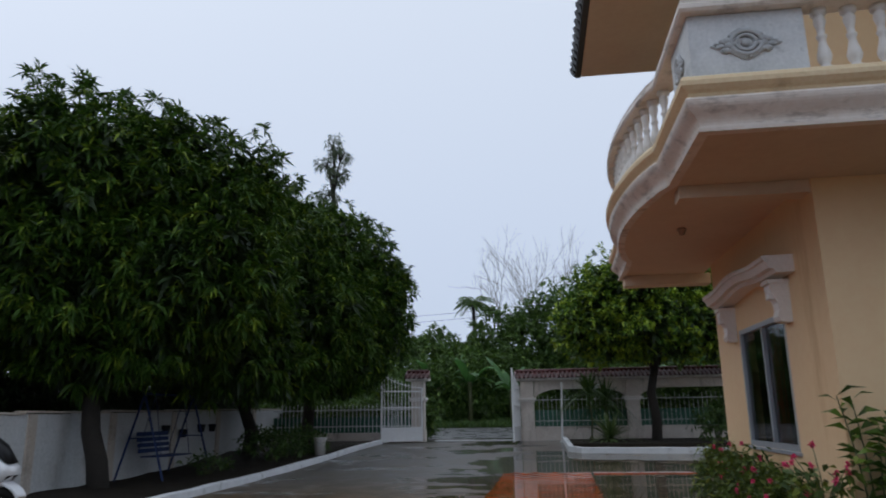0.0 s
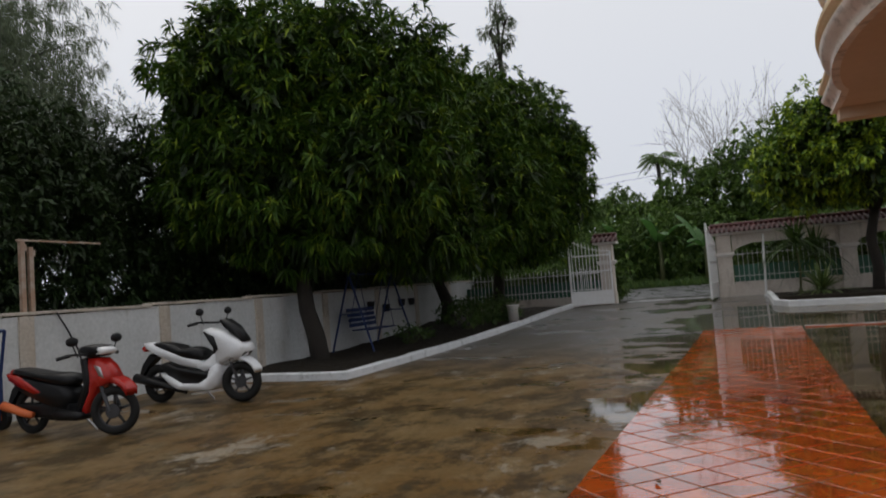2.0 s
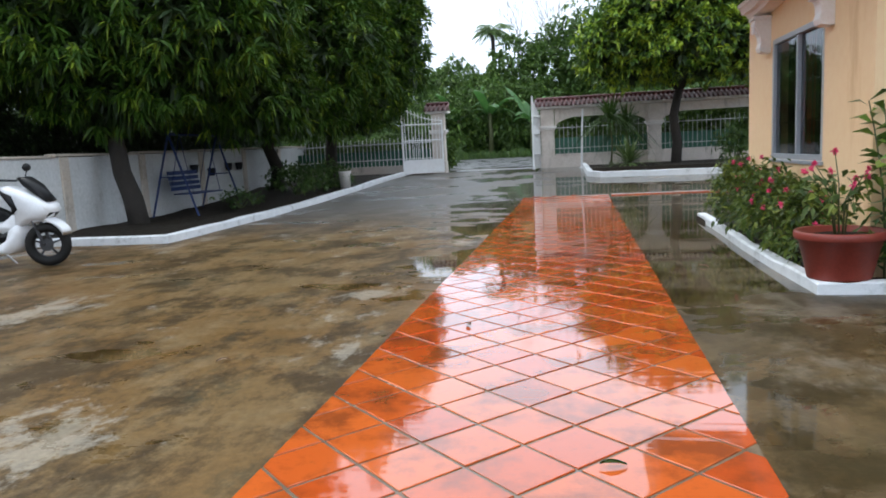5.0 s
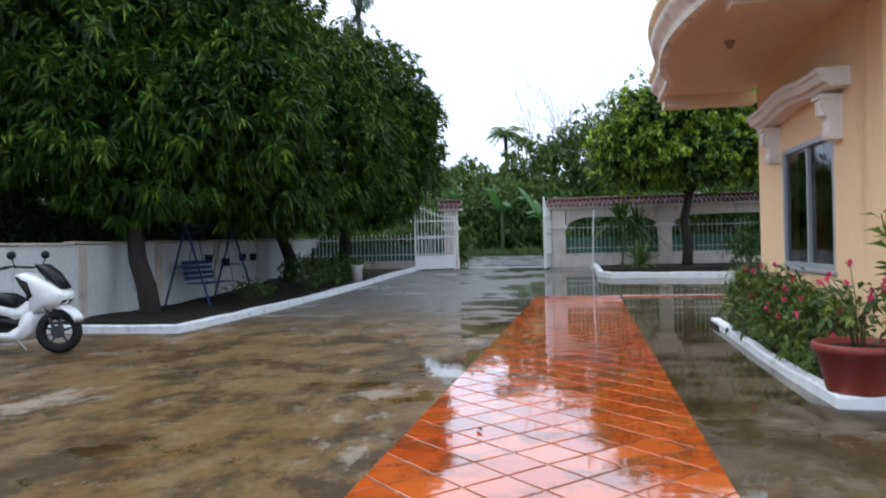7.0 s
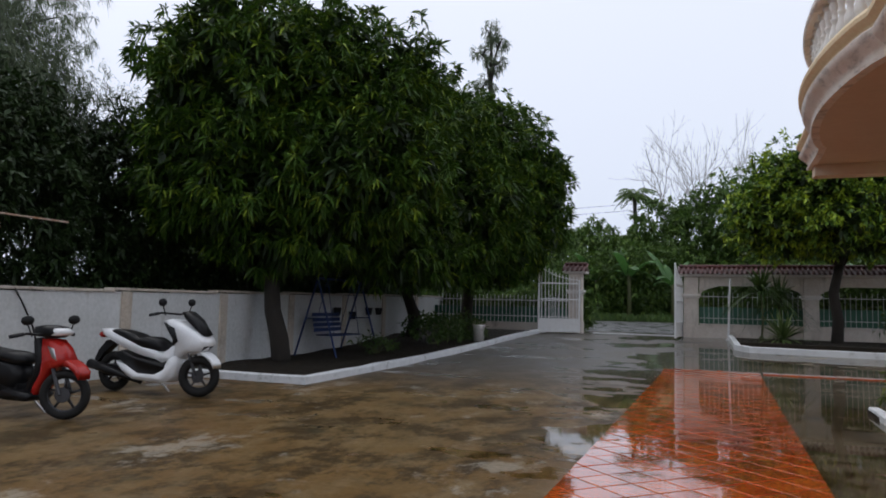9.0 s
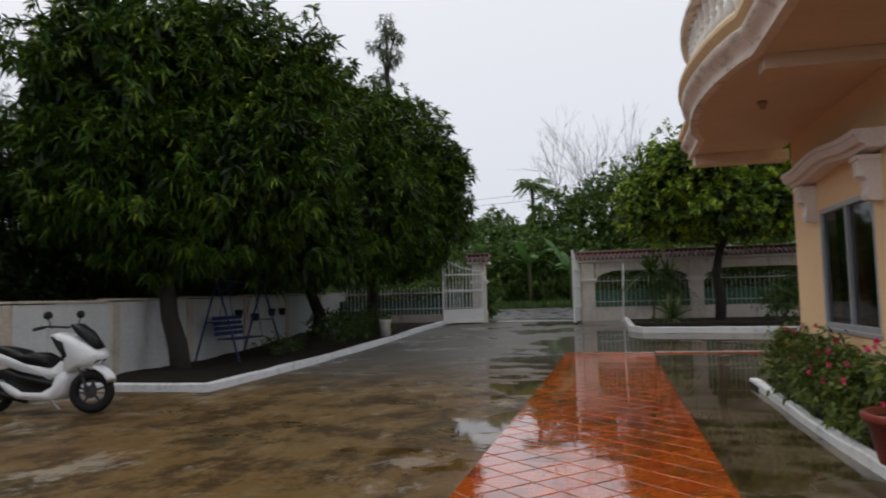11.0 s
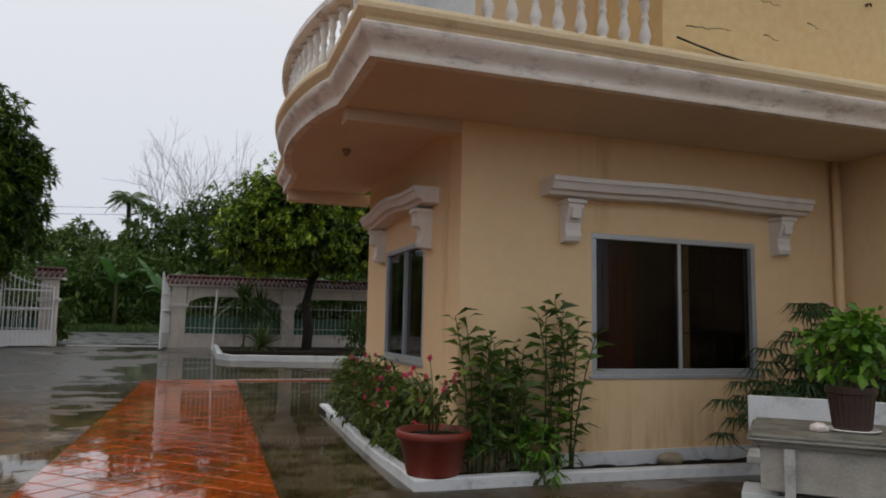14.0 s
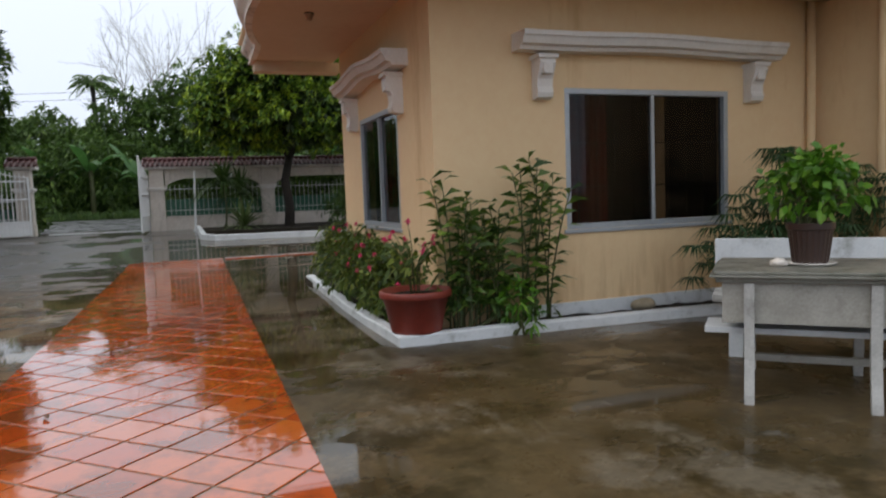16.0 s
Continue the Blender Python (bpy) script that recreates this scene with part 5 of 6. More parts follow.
v, f = rosettes(rng, np.concatenate([tp * 0.6, tp * 0.8]) + rng.normal(0, 0.04, (18, 3)), unit(np.concatenate([tp, tp])), 6, 0.1, 0.042)
sheet("foliage", v, f, FLOWERSHRUB, pp)
for c in tp:
    v, f = blades(rng, np.repeat(c[None], 22, 0), rng.normal(size=(22, 3)) + np.array([0, 0, 0.4]), rng.uniform(0.02, 0.038, 22), np.full(22, 0.02), 0.1)
    sheet("flower_head", v, f, BLOOM, pp, "pink-red flower head")


# tall leafy canes against the wall
def cane_clump(seed, at, n, h, sx, sy, label):
    rng = np.random.default_rng(seed)
    t = thing("ginger_clump", label, "plant", at, group="cane clumps")
    parts = []
    for i in range(n):
        x, y = rng.uniform(-sx, sx), rng.uniform(-sy, sy)
        hh = h * rng.uniform(0.7, 1.05)
        lean = rng.normal(0, 0.07, 2)
        u = np.linspace(0, 1, 8)
        pts = np.stack([x + lean[0] * u * u * 2, y + lean[1] * u * u * 1.2 - 0.05 * u, hh * u], 1)
        part("stem", pipe_run(bmesh.new(), [Vector([float(q) for q in p]) for p in pts], 0.009, 6, 0.004), STALK, t, "", True)
        m = int(hh / 0.05)
        k = np.linspace(0.22, 1, m)
        p = np.stack([np.interp(k, u, pts[:, j]) for j in range(3)], 1)
        az = np.arange(m) * 2.5 + rng.uniform(0, 6)
        w = np.stack([np.cos(az), np.sin(az), np.full(m, 0.35) + 0.5 * k], 1)
        parts.append(blades(rng, p, w, rng.uniform(0.17, 0.29, m), rng.uniform(0.045, 0.07, m), 0.45))
    v, f = join(parts)
    sheet("foliage", v, f, CANE, t)


cane_clump(91, (2.3, 5.33, 0.04), 11, 1.24, 0.16, 0.1, "tall leafy green canes against the peach wall")
cane_clump(92, (2.56, 5.35, 0.04), 7, 1.14, 0.15, 0.08, "tall leafy green canes against the peach wall")
cane_clump(93, (2.95, 5.33, 0.04), 8, 1.42, 0.12, 0.1, "tall leafy green canes against the peach wall")
shrub("low_plant", "low yellow-green plant spilling over the kerb", "plant", 94, (2.68, 5.1, 0.03), [(0, 0.05, 0.18, 0.16, 0.12, 0.2), (0.02, -0.12, 0.06, 0.1, 0.07, 0.16)], POTTED, 200, 6, 0.11, 0.035)
shrub("low_plant", "low dark leafy plants at the foot of the canes", "plant", 95, (2.25, 5.3, 0.03), [(0, 0, 0.2, 0.32, 0.14, 0.26), (0.55, 0, 0.15, 0.3, 0.14, 0.24)], SHRUB, 170, 6, 0.1, 0.035)
bm = bmesh.new()
bmesh.ops.create_icosphere(bm, subdivisions=3, radius=1)
for v in bm.verts:
    v.co *= 1 + 0.1 * noise.noise(v.co * 1.7)
    v.co = Vector((v.co.x * 0.13, v.co.y * 0.08, v.co.z * 0.06 + 0.09))
st = solid("stone", bm, PEBBLE, True)
st.location = (4.08, 5.36, 0.0)
tagged(st, "rounded buff stone lying on the soil", "stone")


# umbrella sedge by the corner
def sedge(seed, at, n, h, label):
    rng = np.random.default_rng(seed)
    t = thing("umbrella_sedge", label, "plant", at, group="sedges")
    parts = []
    for i in range(n):
        a, r = rng.uniform(0, 6.283), rng.uniform(0.05, 0.42)
        e = np.array([r * math.cos(a), r * math.sin(a), h * rng.uniform(0.45, 1.0) * (1 - 0.5 * r)])
        part("stem", pipe_run(bmesh.new(), [(e[0] * 0.1, e[1] * 0.1, 0), (e[0] * 0.4, e[1] * 0.4, e[2] * 0.6), [float(q) for q in e]], 0.005, 5, 0.003), STALK, t)
        az = np.linspace(0, 6.283, 20, endpoint=False)
        w = np.stack([np.cos(az), np.sin(az), np.full(20, 0.3)], 1)
        parts.append(blades(rng, np.repeat(e[None], 20, 0), w, rng.uniform(0.16, 0.26, 20), np.full(20, 0.02), 0.75))
    v, f = join(parts)
    sheet("foliage", v, f, PAPYRUS, t)


sedge(101, (5.05, 4.7, 0.0), 44, 1.55, "dark umbrella sedge clump near the house corner")
sedge(102, (5.75, 4.6, 0.0), 44, 1.5, "dark umbrella sedge clump near the house corner")
sedge(103, (4.5, 4.6, 0.0), 30, 0.95, "low umbrella sedge beside the bench")

# ---- stone table and bench ----
TT = pose(2.75, 2.98, 0.0, 0, 0, -45)
table = thing("garden_table", "worn stone garden table with white legs", "table")
table.matrix_world = TT
part("tabletop", boxes((0, 0, 0.668, 1.1, 0.84, 0.682), (0.02, 0.025, 0.684, 1.08, 0.815, 0.7), (0.03, 0.03, 0.64, 1.07, 0.81, 0.666), bevel=0.005), TOPSTONE, table, "mossy grey stone top")
for board in ((0.06, 0.06, 0.42, 1.04, 0.09, 0.638), (0.06, 0.75, 0.42, 1.04, 0.78, 0.638), (0.06, 0.092, 0.42, 0.09, 0.748, 0.638), (1.01, 0.092, 0.42, 1.04, 0.748, 0.638)):
    part("apron", boxes(board, bevel=0.003), STONE, table, "greyish stone apron boards")
for x in (0.17, 0.75):
    for y in (0.03, 0.72):
        out = -0.05 if y < 0.3 else 0.05
        bm = bmesh.new()
        rows = [[bm.verts.new((x + a * 0.05, y + s + b * 0.05, z)) for a, b in ((0, 0), (1, 0), (1, 1), (0, 1))] for z, s in ((0, out), (0.05, out * 0.9), (0.14, out * 0.4), (0.28, 0.0), (0.638, 0.0))]
        for p, q in zip(rows, rows[1:]):
            for i in range(4):
                bm.faces.new((p[i], p[(i + 1) % 4], q[(i + 1) % 4], q[i]))
        bm.faces.new(rows[0][::-1])
        bm.faces.new(rows[-1])
        part("leg", bm, WORNWHITE, table)
part("shelf", boxes((-0.04, 0.2, 0.335, 1.12, 0.5, 0.37), bevel=0.006), CURB, table, "white low plank")
part("brace", boxes((0.2, 0.5, 0.12, 0.9, 0.55, 0.16), bevel=0.004), STONE, table)
bench = thing("garden_bench", "white concrete bench with a low back", "bench")
bench.matrix_world = TT @ pose(0.05, 1.02, 0)
part("seat", boxes((-0.1, 0, 0.38, 1.2, 0.34, 0.43), bevel=0.008), WORNWHITE, bench)
part("backrest", boxes((-0.1, 0.34, 0.5, 1.2, 0.39, 0.78), bevel=0.008), CURB, bench)
for x in (0.0, 1.0):
    part("leg", boxes((x, 0.05, 0, x + 0.09, 0.36, 0.38), (x, 0.345, 0.385, x + 0.09, 0.385, 0.5), bevel=0.006), CURB, bench)
PT = TT @ pose(0.5, 0.42, 0.7)
saucer = thing("saucer", "pale round plant saucer on the table", "saucer")
saucer.matrix_world = PT
part("dish", lathe(bmesh.new(), [(0.0, 0.0), (0.11, 0.0), (0.135, 0.012), (0.13, 0.016), (0.1, 0.008), (0.0, 0.008)], 28), WHITEPAINT, saucer)
pot2 = thing("table_pot", "dark brown ribbed flowerpot on the table", "pot")
pot2.matrix_world = PT @ pose(0, 0, 0.01)
bm = bmesh.new()
n = 48
rings = [[bm.verts.new(((r + (0.004 if i % 2 and 0 < z < 0.19 else 0)) * math.cos(2 * math.pi * i / n), (r + (0.004 if i % 2 and 0 < z < 0.19 else 0)) * math.sin(2 * math.pi * i / n), z)) for i in range(n)] for r, z in ((0.085, 0), (0.09, 0.01), (0.112, 0.185), (0.124, 0.19), (0.126, 0.225), (0.114, 0.226), (0.108, 0.19))]
for a, b in zip(rings, rings[1:]):
    for i in range(n):
        bm.faces.new((a[i], a[(i + 1) % n], b[(i + 1) % n], b[i]))
bm.faces.new(rings[0][::-1])
bm.faces.new(rings[-1])
part("body", bm, BROWNPOT, pot2)
t, rng, C = shrub("potted_plant", "bright green bushy plant in the brown pot", "plant", 111, (0, 0, 0), [(0, 0, 0.22, 0.19, 0.18, 0.16), (0.14, 0.0, 0.19, 0.13, 0.12, 0.11), (-0.12, 0.03, 0.2, 0.12, 0.12, 0.11), (0.05, 0.02, 0.33, 0.14, 0.13, 0.09)], POTTED, 480, 6, 0.066, 0.046, 10, -0.02)
t.matrix_world = PT @ pose(0, 0, 0.21)
bm = bmesh.new()
bmesh.ops.create_icosphere(bm, subdivisions=3, radius=1)
for v in bm.verts:
    v.co *= 1 + 0.28 * noise.noise(v.co * 2.3)
    v.co = Vector((v.co.x * 0.045, v.co.y * 0.035, max(-0.016, v.co.z * 0.03)))
shell = solid("seashell", bm, MOULD, True)
shell.matrix_world = TT @ pose(0.34, 0.3, 0.717)
tagged(shell, "small pale crumpled shell on the table", "shell")

# ---- things under the trees ----
swing = thing("garden_swing", "old dark blue swing seat between two A-frames", "swing", (-7.75, 14.2, 0.06), 90)
for x in (-1.0, 1.0):
    bm = bmesh.new()
    for s in (-1, 1):
        tube(bm, (x, s * 0.5, 0), (x, 0, 1.65), 0.022, n=8)
    tube(bm, (x, -0.25, 0.8), (x, 0.25, 0.8), 0.014, n=6)
    part("a_frame", bm, NAVY, swing)
part("top_bar", tube(bmesh.new(), (-1.05, 0, 1.65), (1.05, 0, 1.65), 0.025, n=8), NAVY, swing)
for i in range(5):
    part("seat_slat", boxes((-0.6, -0.25 + i * 0.1, 0.42, 0.6, -0.17 + i * 0.1, 0.445)), NAVY, swing)
for i in range(4):
    part("back_slat", boxes((-0.6, 0.27 + i * 0.02, 0.5 + i * 0.11, 0.6, 0.29 + i * 0.02, 0.58 + i * 0.11)), NAVY, swing)
for x in (-0.58, 0.58):
    part("hanger", tube(bmesh.new(), (x, -0.2, 0.43), (x, 0, 1.65), 0.008, n=5), NAVY, swing)
    part("hanger", tube(bmesh.new(), (x, 0.3, 0.5), (x, 0, 1.65), 0.008, n=5), NAVY, swing)
wp = thing("white_pot", "small white bucket at the bed kerb", "bucket", (-5.62, 17.9, rise(17.9) + 0.06))
part("body", lathe(bmesh.new(), [(0.0, 0.0), (0.13, 0.0), (0.16, 0.4), (0.17, 0.41), (0.17, 0.43), (0.15, 0.43), (0.14, 0.38), (0.0, 0.38)], 24), WHITEPAINT, wp, "", True)
for i, (y, z) in enumerate(((15.2, 1.0), (16.0, 0.9), (16.9, 1.0), (17.5, 1.0))):
    hp = thing("wall_pot", "small dark pot hung on the white wall", "pot", (XW + 0.1, y, z), group="wall pots")
    part("body", lathe(bmesh.new(), [(0.0, -0.1), (0.07, -0.1), (0.1, 0.08), (0.09, 0.085), (0.0, 0.06)], 16), BLACK, hp)

# posts and tarp behind the wall
for x, y, h in ((-8.66, 6.46, 2.25), (-8.66, 6.58, 2.18)):
    p = thing("post", "rusty flaking steel post behind the wall", "post", (x, y, 0.0), group="posts")
    part("shaft", boxes((-0.03, -0.03, 0, 0.03, 0.03, h), bevel=0.004), RUST, p)
    part("cleat", boxes((-0.035, 0.03, h - 0.12, 0.035, 0.05, h - 0.04)), RUST, p)
beam = boxes((-8.69, 6.4, 2.255, -8.65, 7.7, 2.28), bevel=0.005)
tagged(solid("crossbar", beam, RUST), "rusty steel bar across the post tops", "bar")
bm = bmesh.new()
rows = []
for i in range(9):
    u = i / 8
    rows.append([bm.verts.new((-8.9 - 1.4 * k / 6, 3.0 + 3.4 * u + 0.04 * math.sin(5 * k), 2.45 + 0.25 * math.sin(math.pi * k / 6) - 0.3 * u + 0.04 * math.sin(9 * u + k))) for k in range(7)])
for a, b in zip(rows, rows[1:]):
    for k in range(6):
        bm.faces.new((a[k], a[k + 1], b[k + 1], b[k]))
bmesh.ops.solidify(bm, geom=bm.faces[:], thickness=0.01)
tagged(solid("tarpaulin", bm, BLUE, True), "faded blue tarpaulin stretched on posts", "tarpaulin")
for px in (-8.95, -10.2):
    for py in (3.1, 6.0):
        p = thing("post", "thin steel post under the tarpaulin", "post", (px, py, 0), group="posts")
        part("shaft", tube(bmesh.new(), (0, 0, 0), (0, 0, 2.42 - 0.1 * (py > 4)), 0.025, n=8), RUST, p)
bm = pipe_run(bmesh.new(), [(XW + 0.02, 6.75, 1.3), (XW + 0.06, 6.85, 1.1), (XW + 0.08, 7.0, 0.8), (XW + 0.05, 7.12, 0.5)], 0.012, 6)
tagged(solid("cable", bm, BLACK, True), "loose dark cable hanging down the wall", "cable")


# ---- scooters ----
def wheel(parent, x, r, w, steer=0):
    e = new("wheel")
    e.parent = parent
    e.location = (x, 0, r)
    e.rotation_euler.z = radians(steer)
    bm = bmesh.new()
    n, sec = 32, 10
    rings = []
    tr = w / 2
    for i in range(n):
        a = 2 * math.pi * i / n
        ring = []
        for j in range(sec):
            b = 2 * math.pi * j / sec
            rr = r - tr * 1.05 + tr * 1.05 * math.cos(b)
            ring.append(bm.verts.new((rr * math.cos(a), tr * math.sin(b), rr * math.sin(a))))
        rings.append(ring)
    for i in range(n):
        for j in range(sec):
            bm.faces.new((rings[i][j], rings[i][(j + 1) % sec], rings[(i + 1) % n][(j + 1) % sec], rings[(i + 1) % n][j]))
    bmesh.ops.recalc_face_normals(bm, faces=bm.faces)
    part("tyre", bm, RUBBER, e, "", True)
    bm = bmesh.new()
    ri = r - tr * 1.9
    pipe_run(bm, [(ri * math.cos(2 * math.pi * i / 28), 0, ri * math.sin(2 * math.pi * i / 28)) for i in range(29)], 0.016, 6)
    for i in range(5):
        a = 2 * math.pi * i / 5 + 0.3
        tube(bm, (0.03 * math.cos(a), 0, 0.03 * math.sin(a)), (ri * math.cos(a), 0, ri * math.sin(a)), 0.018, 0.011, 6)
    tube(bm, (0, -0.05, 0), (0, 0.05, 0), 0.045, n=14)
    part("rim", bm, DARKRIM, e, "", True)
    tube_bm = tube(bmesh.new(), (0, -0.055, 0), (0, -0.061, 0), 0.075, n=20)
    part("brake_disc", tube_bm, DARKRIM, e)


def scooter(label, at, turn, wb, r, tw, skin, big, steer=0):
    """Scooter standing on the local x axis, front towards +x; the rear wheel touches the ground at x = 0."""
    s = thing("scooter", label, "scooter", at, turn, group="parked scooters")
    wheel(s, 0, r, tw)
    wheel(s, wb, r, tw, steer)
    k, kz = wb / (1.215 if big else 1.11), 0.99 if big else 0.91
    P = lambda *pts: [(x * k, z * kz) for x, z in pts]
    if big:
        part("tail_cover", pillow(bmesh.new(), P((-0.17, 0.81), (-0.14, 0.74), (0.0, 0.66), (0.2, 0.57), (0.42, 0.49), (0.66, 0.44), (0.78, 0.47), (0.72, 0.55), (0.5, 0.59), (0.3, 0.68), (0.1, 0.75), (-0.04, 0.815)), 0.125, 0.8), skin, s, "", True)
        part("seat", pillow(bmesh.new(), P((-0.04, 0.79), (0.1, 0.73), (0.3, 0.65), (0.5, 0.57), (0.72, 0.54), (0.78, 0.58), (0.75, 0.66), (0.64, 0.715), (0.52, 0.725), (0.43, 0.7), (0.35, 0.755), (0.18, 0.795), (0.04, 0.81)), 0.125, 0.78), BLACK, s, "black two-level saddle", True)
        part("tunnel", pillow(bmesh.new(), P((0.62, 0.46), (0.8, 0.38), (0.96, 0.44), (1.04, 0.6), (0.97, 0.68), (0.88, 0.6), (0.78, 0.53), (0.7, 0.54)), 0.125, 0.85), skin, s, "", True)
        part("lower_fairing", pillow(bmesh.new(), P((0.1, 0.41), (0.2, 0.29), (0.34, 0.185), (0.6, 0.155), (0.88, 0.165), (0.98, 0.25), (1.01, 0.4), (1.0, 0.52), (0.91, 0.46), (0.86, 0.33), (0.72, 0.255), (0.45, 0.26), (0.25, 0.37)), 0.165, 0.9), skin, s, "", True)
        part("side_panel", pillow(bmesh.new(), P((0.08, 0.52), (0.25, 0.35), (0.45, 0.23), (0.72, 0.23), (0.88, 0.33), (0.94, 0.46), (0.8, 0.4), (0.62, 0.43), (0.38, 0.47), (0.2, 0.55)), 0.152, 0.9), BLACK, s, "", True)
        part("front_fairing", pillow(bmesh.new(), P((0.93, 0.44), (1.03, 0.5), (1.14, 0.555), (1.27, 0.56), (1.36, 0.65), (1.335, 0.73), (1.22, 0.82), (1.02, 0.915), (0.84, 0.965), (0.76, 0.94), (0.84, 0.84), (0.95, 0.71), (0.94, 0.58)), 0.15, 0.72), skin, s, "", True)
        part("inner_panel", pillow(bmesh.new(), P((0.8, 0.93), (0.88, 0.8), (0.95, 0.7), (0.94, 0.62), (1.02, 0.68), (0.96, 0.86)), 0.16, 0.9), BLACK, s, "", True)
        part("windscreen", pillow(bmesh.new(), P((1.31, 0.755), (1.335, 0.77), (1.2, 0.965), (1.06, 1.065), (0.99, 1.06), (1.04, 0.97), (1.16, 0.87)), 0.105, 0.6), BLACK, s, "dark smoked windscreen", True)
        for y in (-1, 1):
            part("headlight", pillow(bmesh.new(), P((1.15, 0.71), (1.31, 0.655), (1.345, 0.68), (1.3, 0.735), (1.18, 0.79)), 0.045, 0.7, (0, y * 0.085, 0)), LENS, s, "clear headlight", True)
        part("grille", pillow(bmesh.new(), P((1.16, 0.56), (1.28, 0.575), (1.345, 0.635), (1.2, 0.64)), 0.1, 0.8), BLACK, s, "", True)
        fend = [(wb + (r + 0.025) * math.cos(a), r + (r + 0.025) * math.sin(a)) for a in [radians(d) for d in range(22, 132, 11)]]
        fend += [(wb + (r + 0.055) * math.cos(a), r + (r + 0.06) * math.sin(a)) for a in [radians(d) for d in range(131, 21, -11)]]
        part("front_mudguard", pillow(bmesh.new(), fend, 0.075, 1.0), skin, s, "", True)
        top, bar = 1.1, 0.88
    else:
        part("tail_cover", pillow(bmesh.new(), P((-0.2, 0.64), (-0.08, 0.52), (0.12, 0.42), (0.36, 0.33), (0.58, 0.3), (0.64, 0.44), (0.6, 0.56), (0.3, 0.62), (0.0, 0.68), (-0.16, 0.72)), 0.125, 0.8), BLACK, s, "", True)
        part("rear_stripe", pillow(bmesh.new(), P((-0.22, 0.73), (-0.18, 0.65), (-0.02, 0.56), (0.2, 0.47), (0.3, 0.49), (0.12, 0.61), (-0.05, 0.7)), 0.132, 0.9), skin, s, "", True)
        part("seat", pillow(bmesh.new(), P((-0.18, 0.73), (0.0, 0.69), (0.3, 0.62), (0.62, 0.56), (0.7, 0.6), (0.66, 0.67), (0.5, 0.7), (0.25, 0.71), (0.05, 0.745), (-0.14, 0.775)), 0.125, 0.8), BLACK, s, "long black saddle", True)
        part("footboard", pillow(bmesh.new(), P((0.42, 0.26), (0.48, 0.18), (0.78, 0.18), (0.84, 0.24), (0.8, 0.27), (0.5, 0.3)), 0.15, 0.92), BLACK, s, "", True)
        part("inner_panel", pillow(bmesh.new(), P((0.7, 0.23), (0.77, 0.23), (0.9, 0.6), (0.86, 0.87), (0.79, 0.87), (0.83, 0.6)), 0.1, 0.9), BLACK, s, "", True)
        part("leg_shield", pillow(bmesh.new(), P((0.74, 0.21), (0.8, 0.2), (0.92, 0.42), (1.0, 0.54), (1.12, 0.585), (1.17, 0.64), (1.1, 0.77), (1.0, 0.86), (0.87, 0.875), (0.89, 0.66), (0.86, 0.44)), 0.105, 0.66), skin, s, "", True)
        for y in (-1, 1):
            part("shield_trim", pillow(bmesh.new(), P((0.96, 0.79), (1.03, 0.66), (1.1, 0.62), (1.04, 0.76)), 0.018, 0.8, (0, y * 0.088, 0)), STEEL, s, "silver trim", True)
        fend = [(wb + (r + 0.03) * math.cos(a), r + (r + 0.04) * math.sin(a)) for a in [radians(d) for d in range(32, 128, 12)]]
        fend += [(wb + (r + 0.075) * math.cos(a), r + (r + 0.1) * math.sin(a)) for a in [radians(d) for d in range(126, 31, -12)]]
        part("front_mudguard", pillow(bmesh.new(), fend, 0.07, 1.0), skin, s, "", True)
        part("handlebar_cover", pillow(bmesh.new(), P((0.74, 0.95), (0.82, 0.88), (1.0, 0.87), (1.08, 0.92), (1.03, 0.99), (0.88, 1.01), (0.78, 0.99)), 0.11, 0.65), BLACK, s, "", True)
        part("headlight", pillow(bmesh.new(), P((0.98, 0.885), (1.07, 0.9), (1.095, 0.94), (1.02, 0.99)), 0.1, 0.65), LENS, s, "clear headlight", True)
        top, bar = 0.905, 0.9
    bm = bmesh.new()
    for y in (-0.07, 0.07):
        tube(bm, (wb, y, r), (wb - 0.15, y * 0.8, r + 0.34), 0.02, n=8)
    part("fork", bm, DARKRIM, s)
    bm = bmesh.new()
    pipe_run(bm, [((bar - 0.1) * k, -0.36, top - 0.1), ((bar - 0.04) * k, -0.25, top - 0.07), ((bar + 0.04) * k, 0, top - 0.09), ((bar - 0.04) * k, 0.25, top - 0.07), ((bar - 0.1) * k, 0.36, top - 0.1)], 0.013, 8)
    for y in (-1, 1):
        tube(bm, ((bar - 0.11) * k, y * 0.37, top - 0.1), ((bar - 0.06) * k, y * 0.26, top - 0.075), 0.02, n=8)
    part("handlebar", bm, BLACK, s)
    for y in (-1, 1):
        m = new("mirror")
        m.parent = s
        m.location = ((bar - 0.01) * k, y * 0.27, top + 0.06)
        part("arm", tube(bmesh.new(), (0, -y * 0.06, -0.16), (0, 0, -0.03), 0.007, n=6), BLACK, m)
        bm = bmesh.new()
        bmesh.ops.create_icosphere(bm, subdivisions=2, radius=1, matrix=Matrix.Diagonal((0.022, 0.075, 0.05, 1)))
        part("housing", bm, BLACK, m, "", True)
    part("engine", boxes((-0.12, -0.1, r - 0.06, 0.42 * k, 0.1, r + 0.09), (0.3 * k, -0.09, r - 0.09, 0.6 * k, 0.09, r + 0.1), bevel=0.03), BLACK, s)
    bm = bmesh.new()
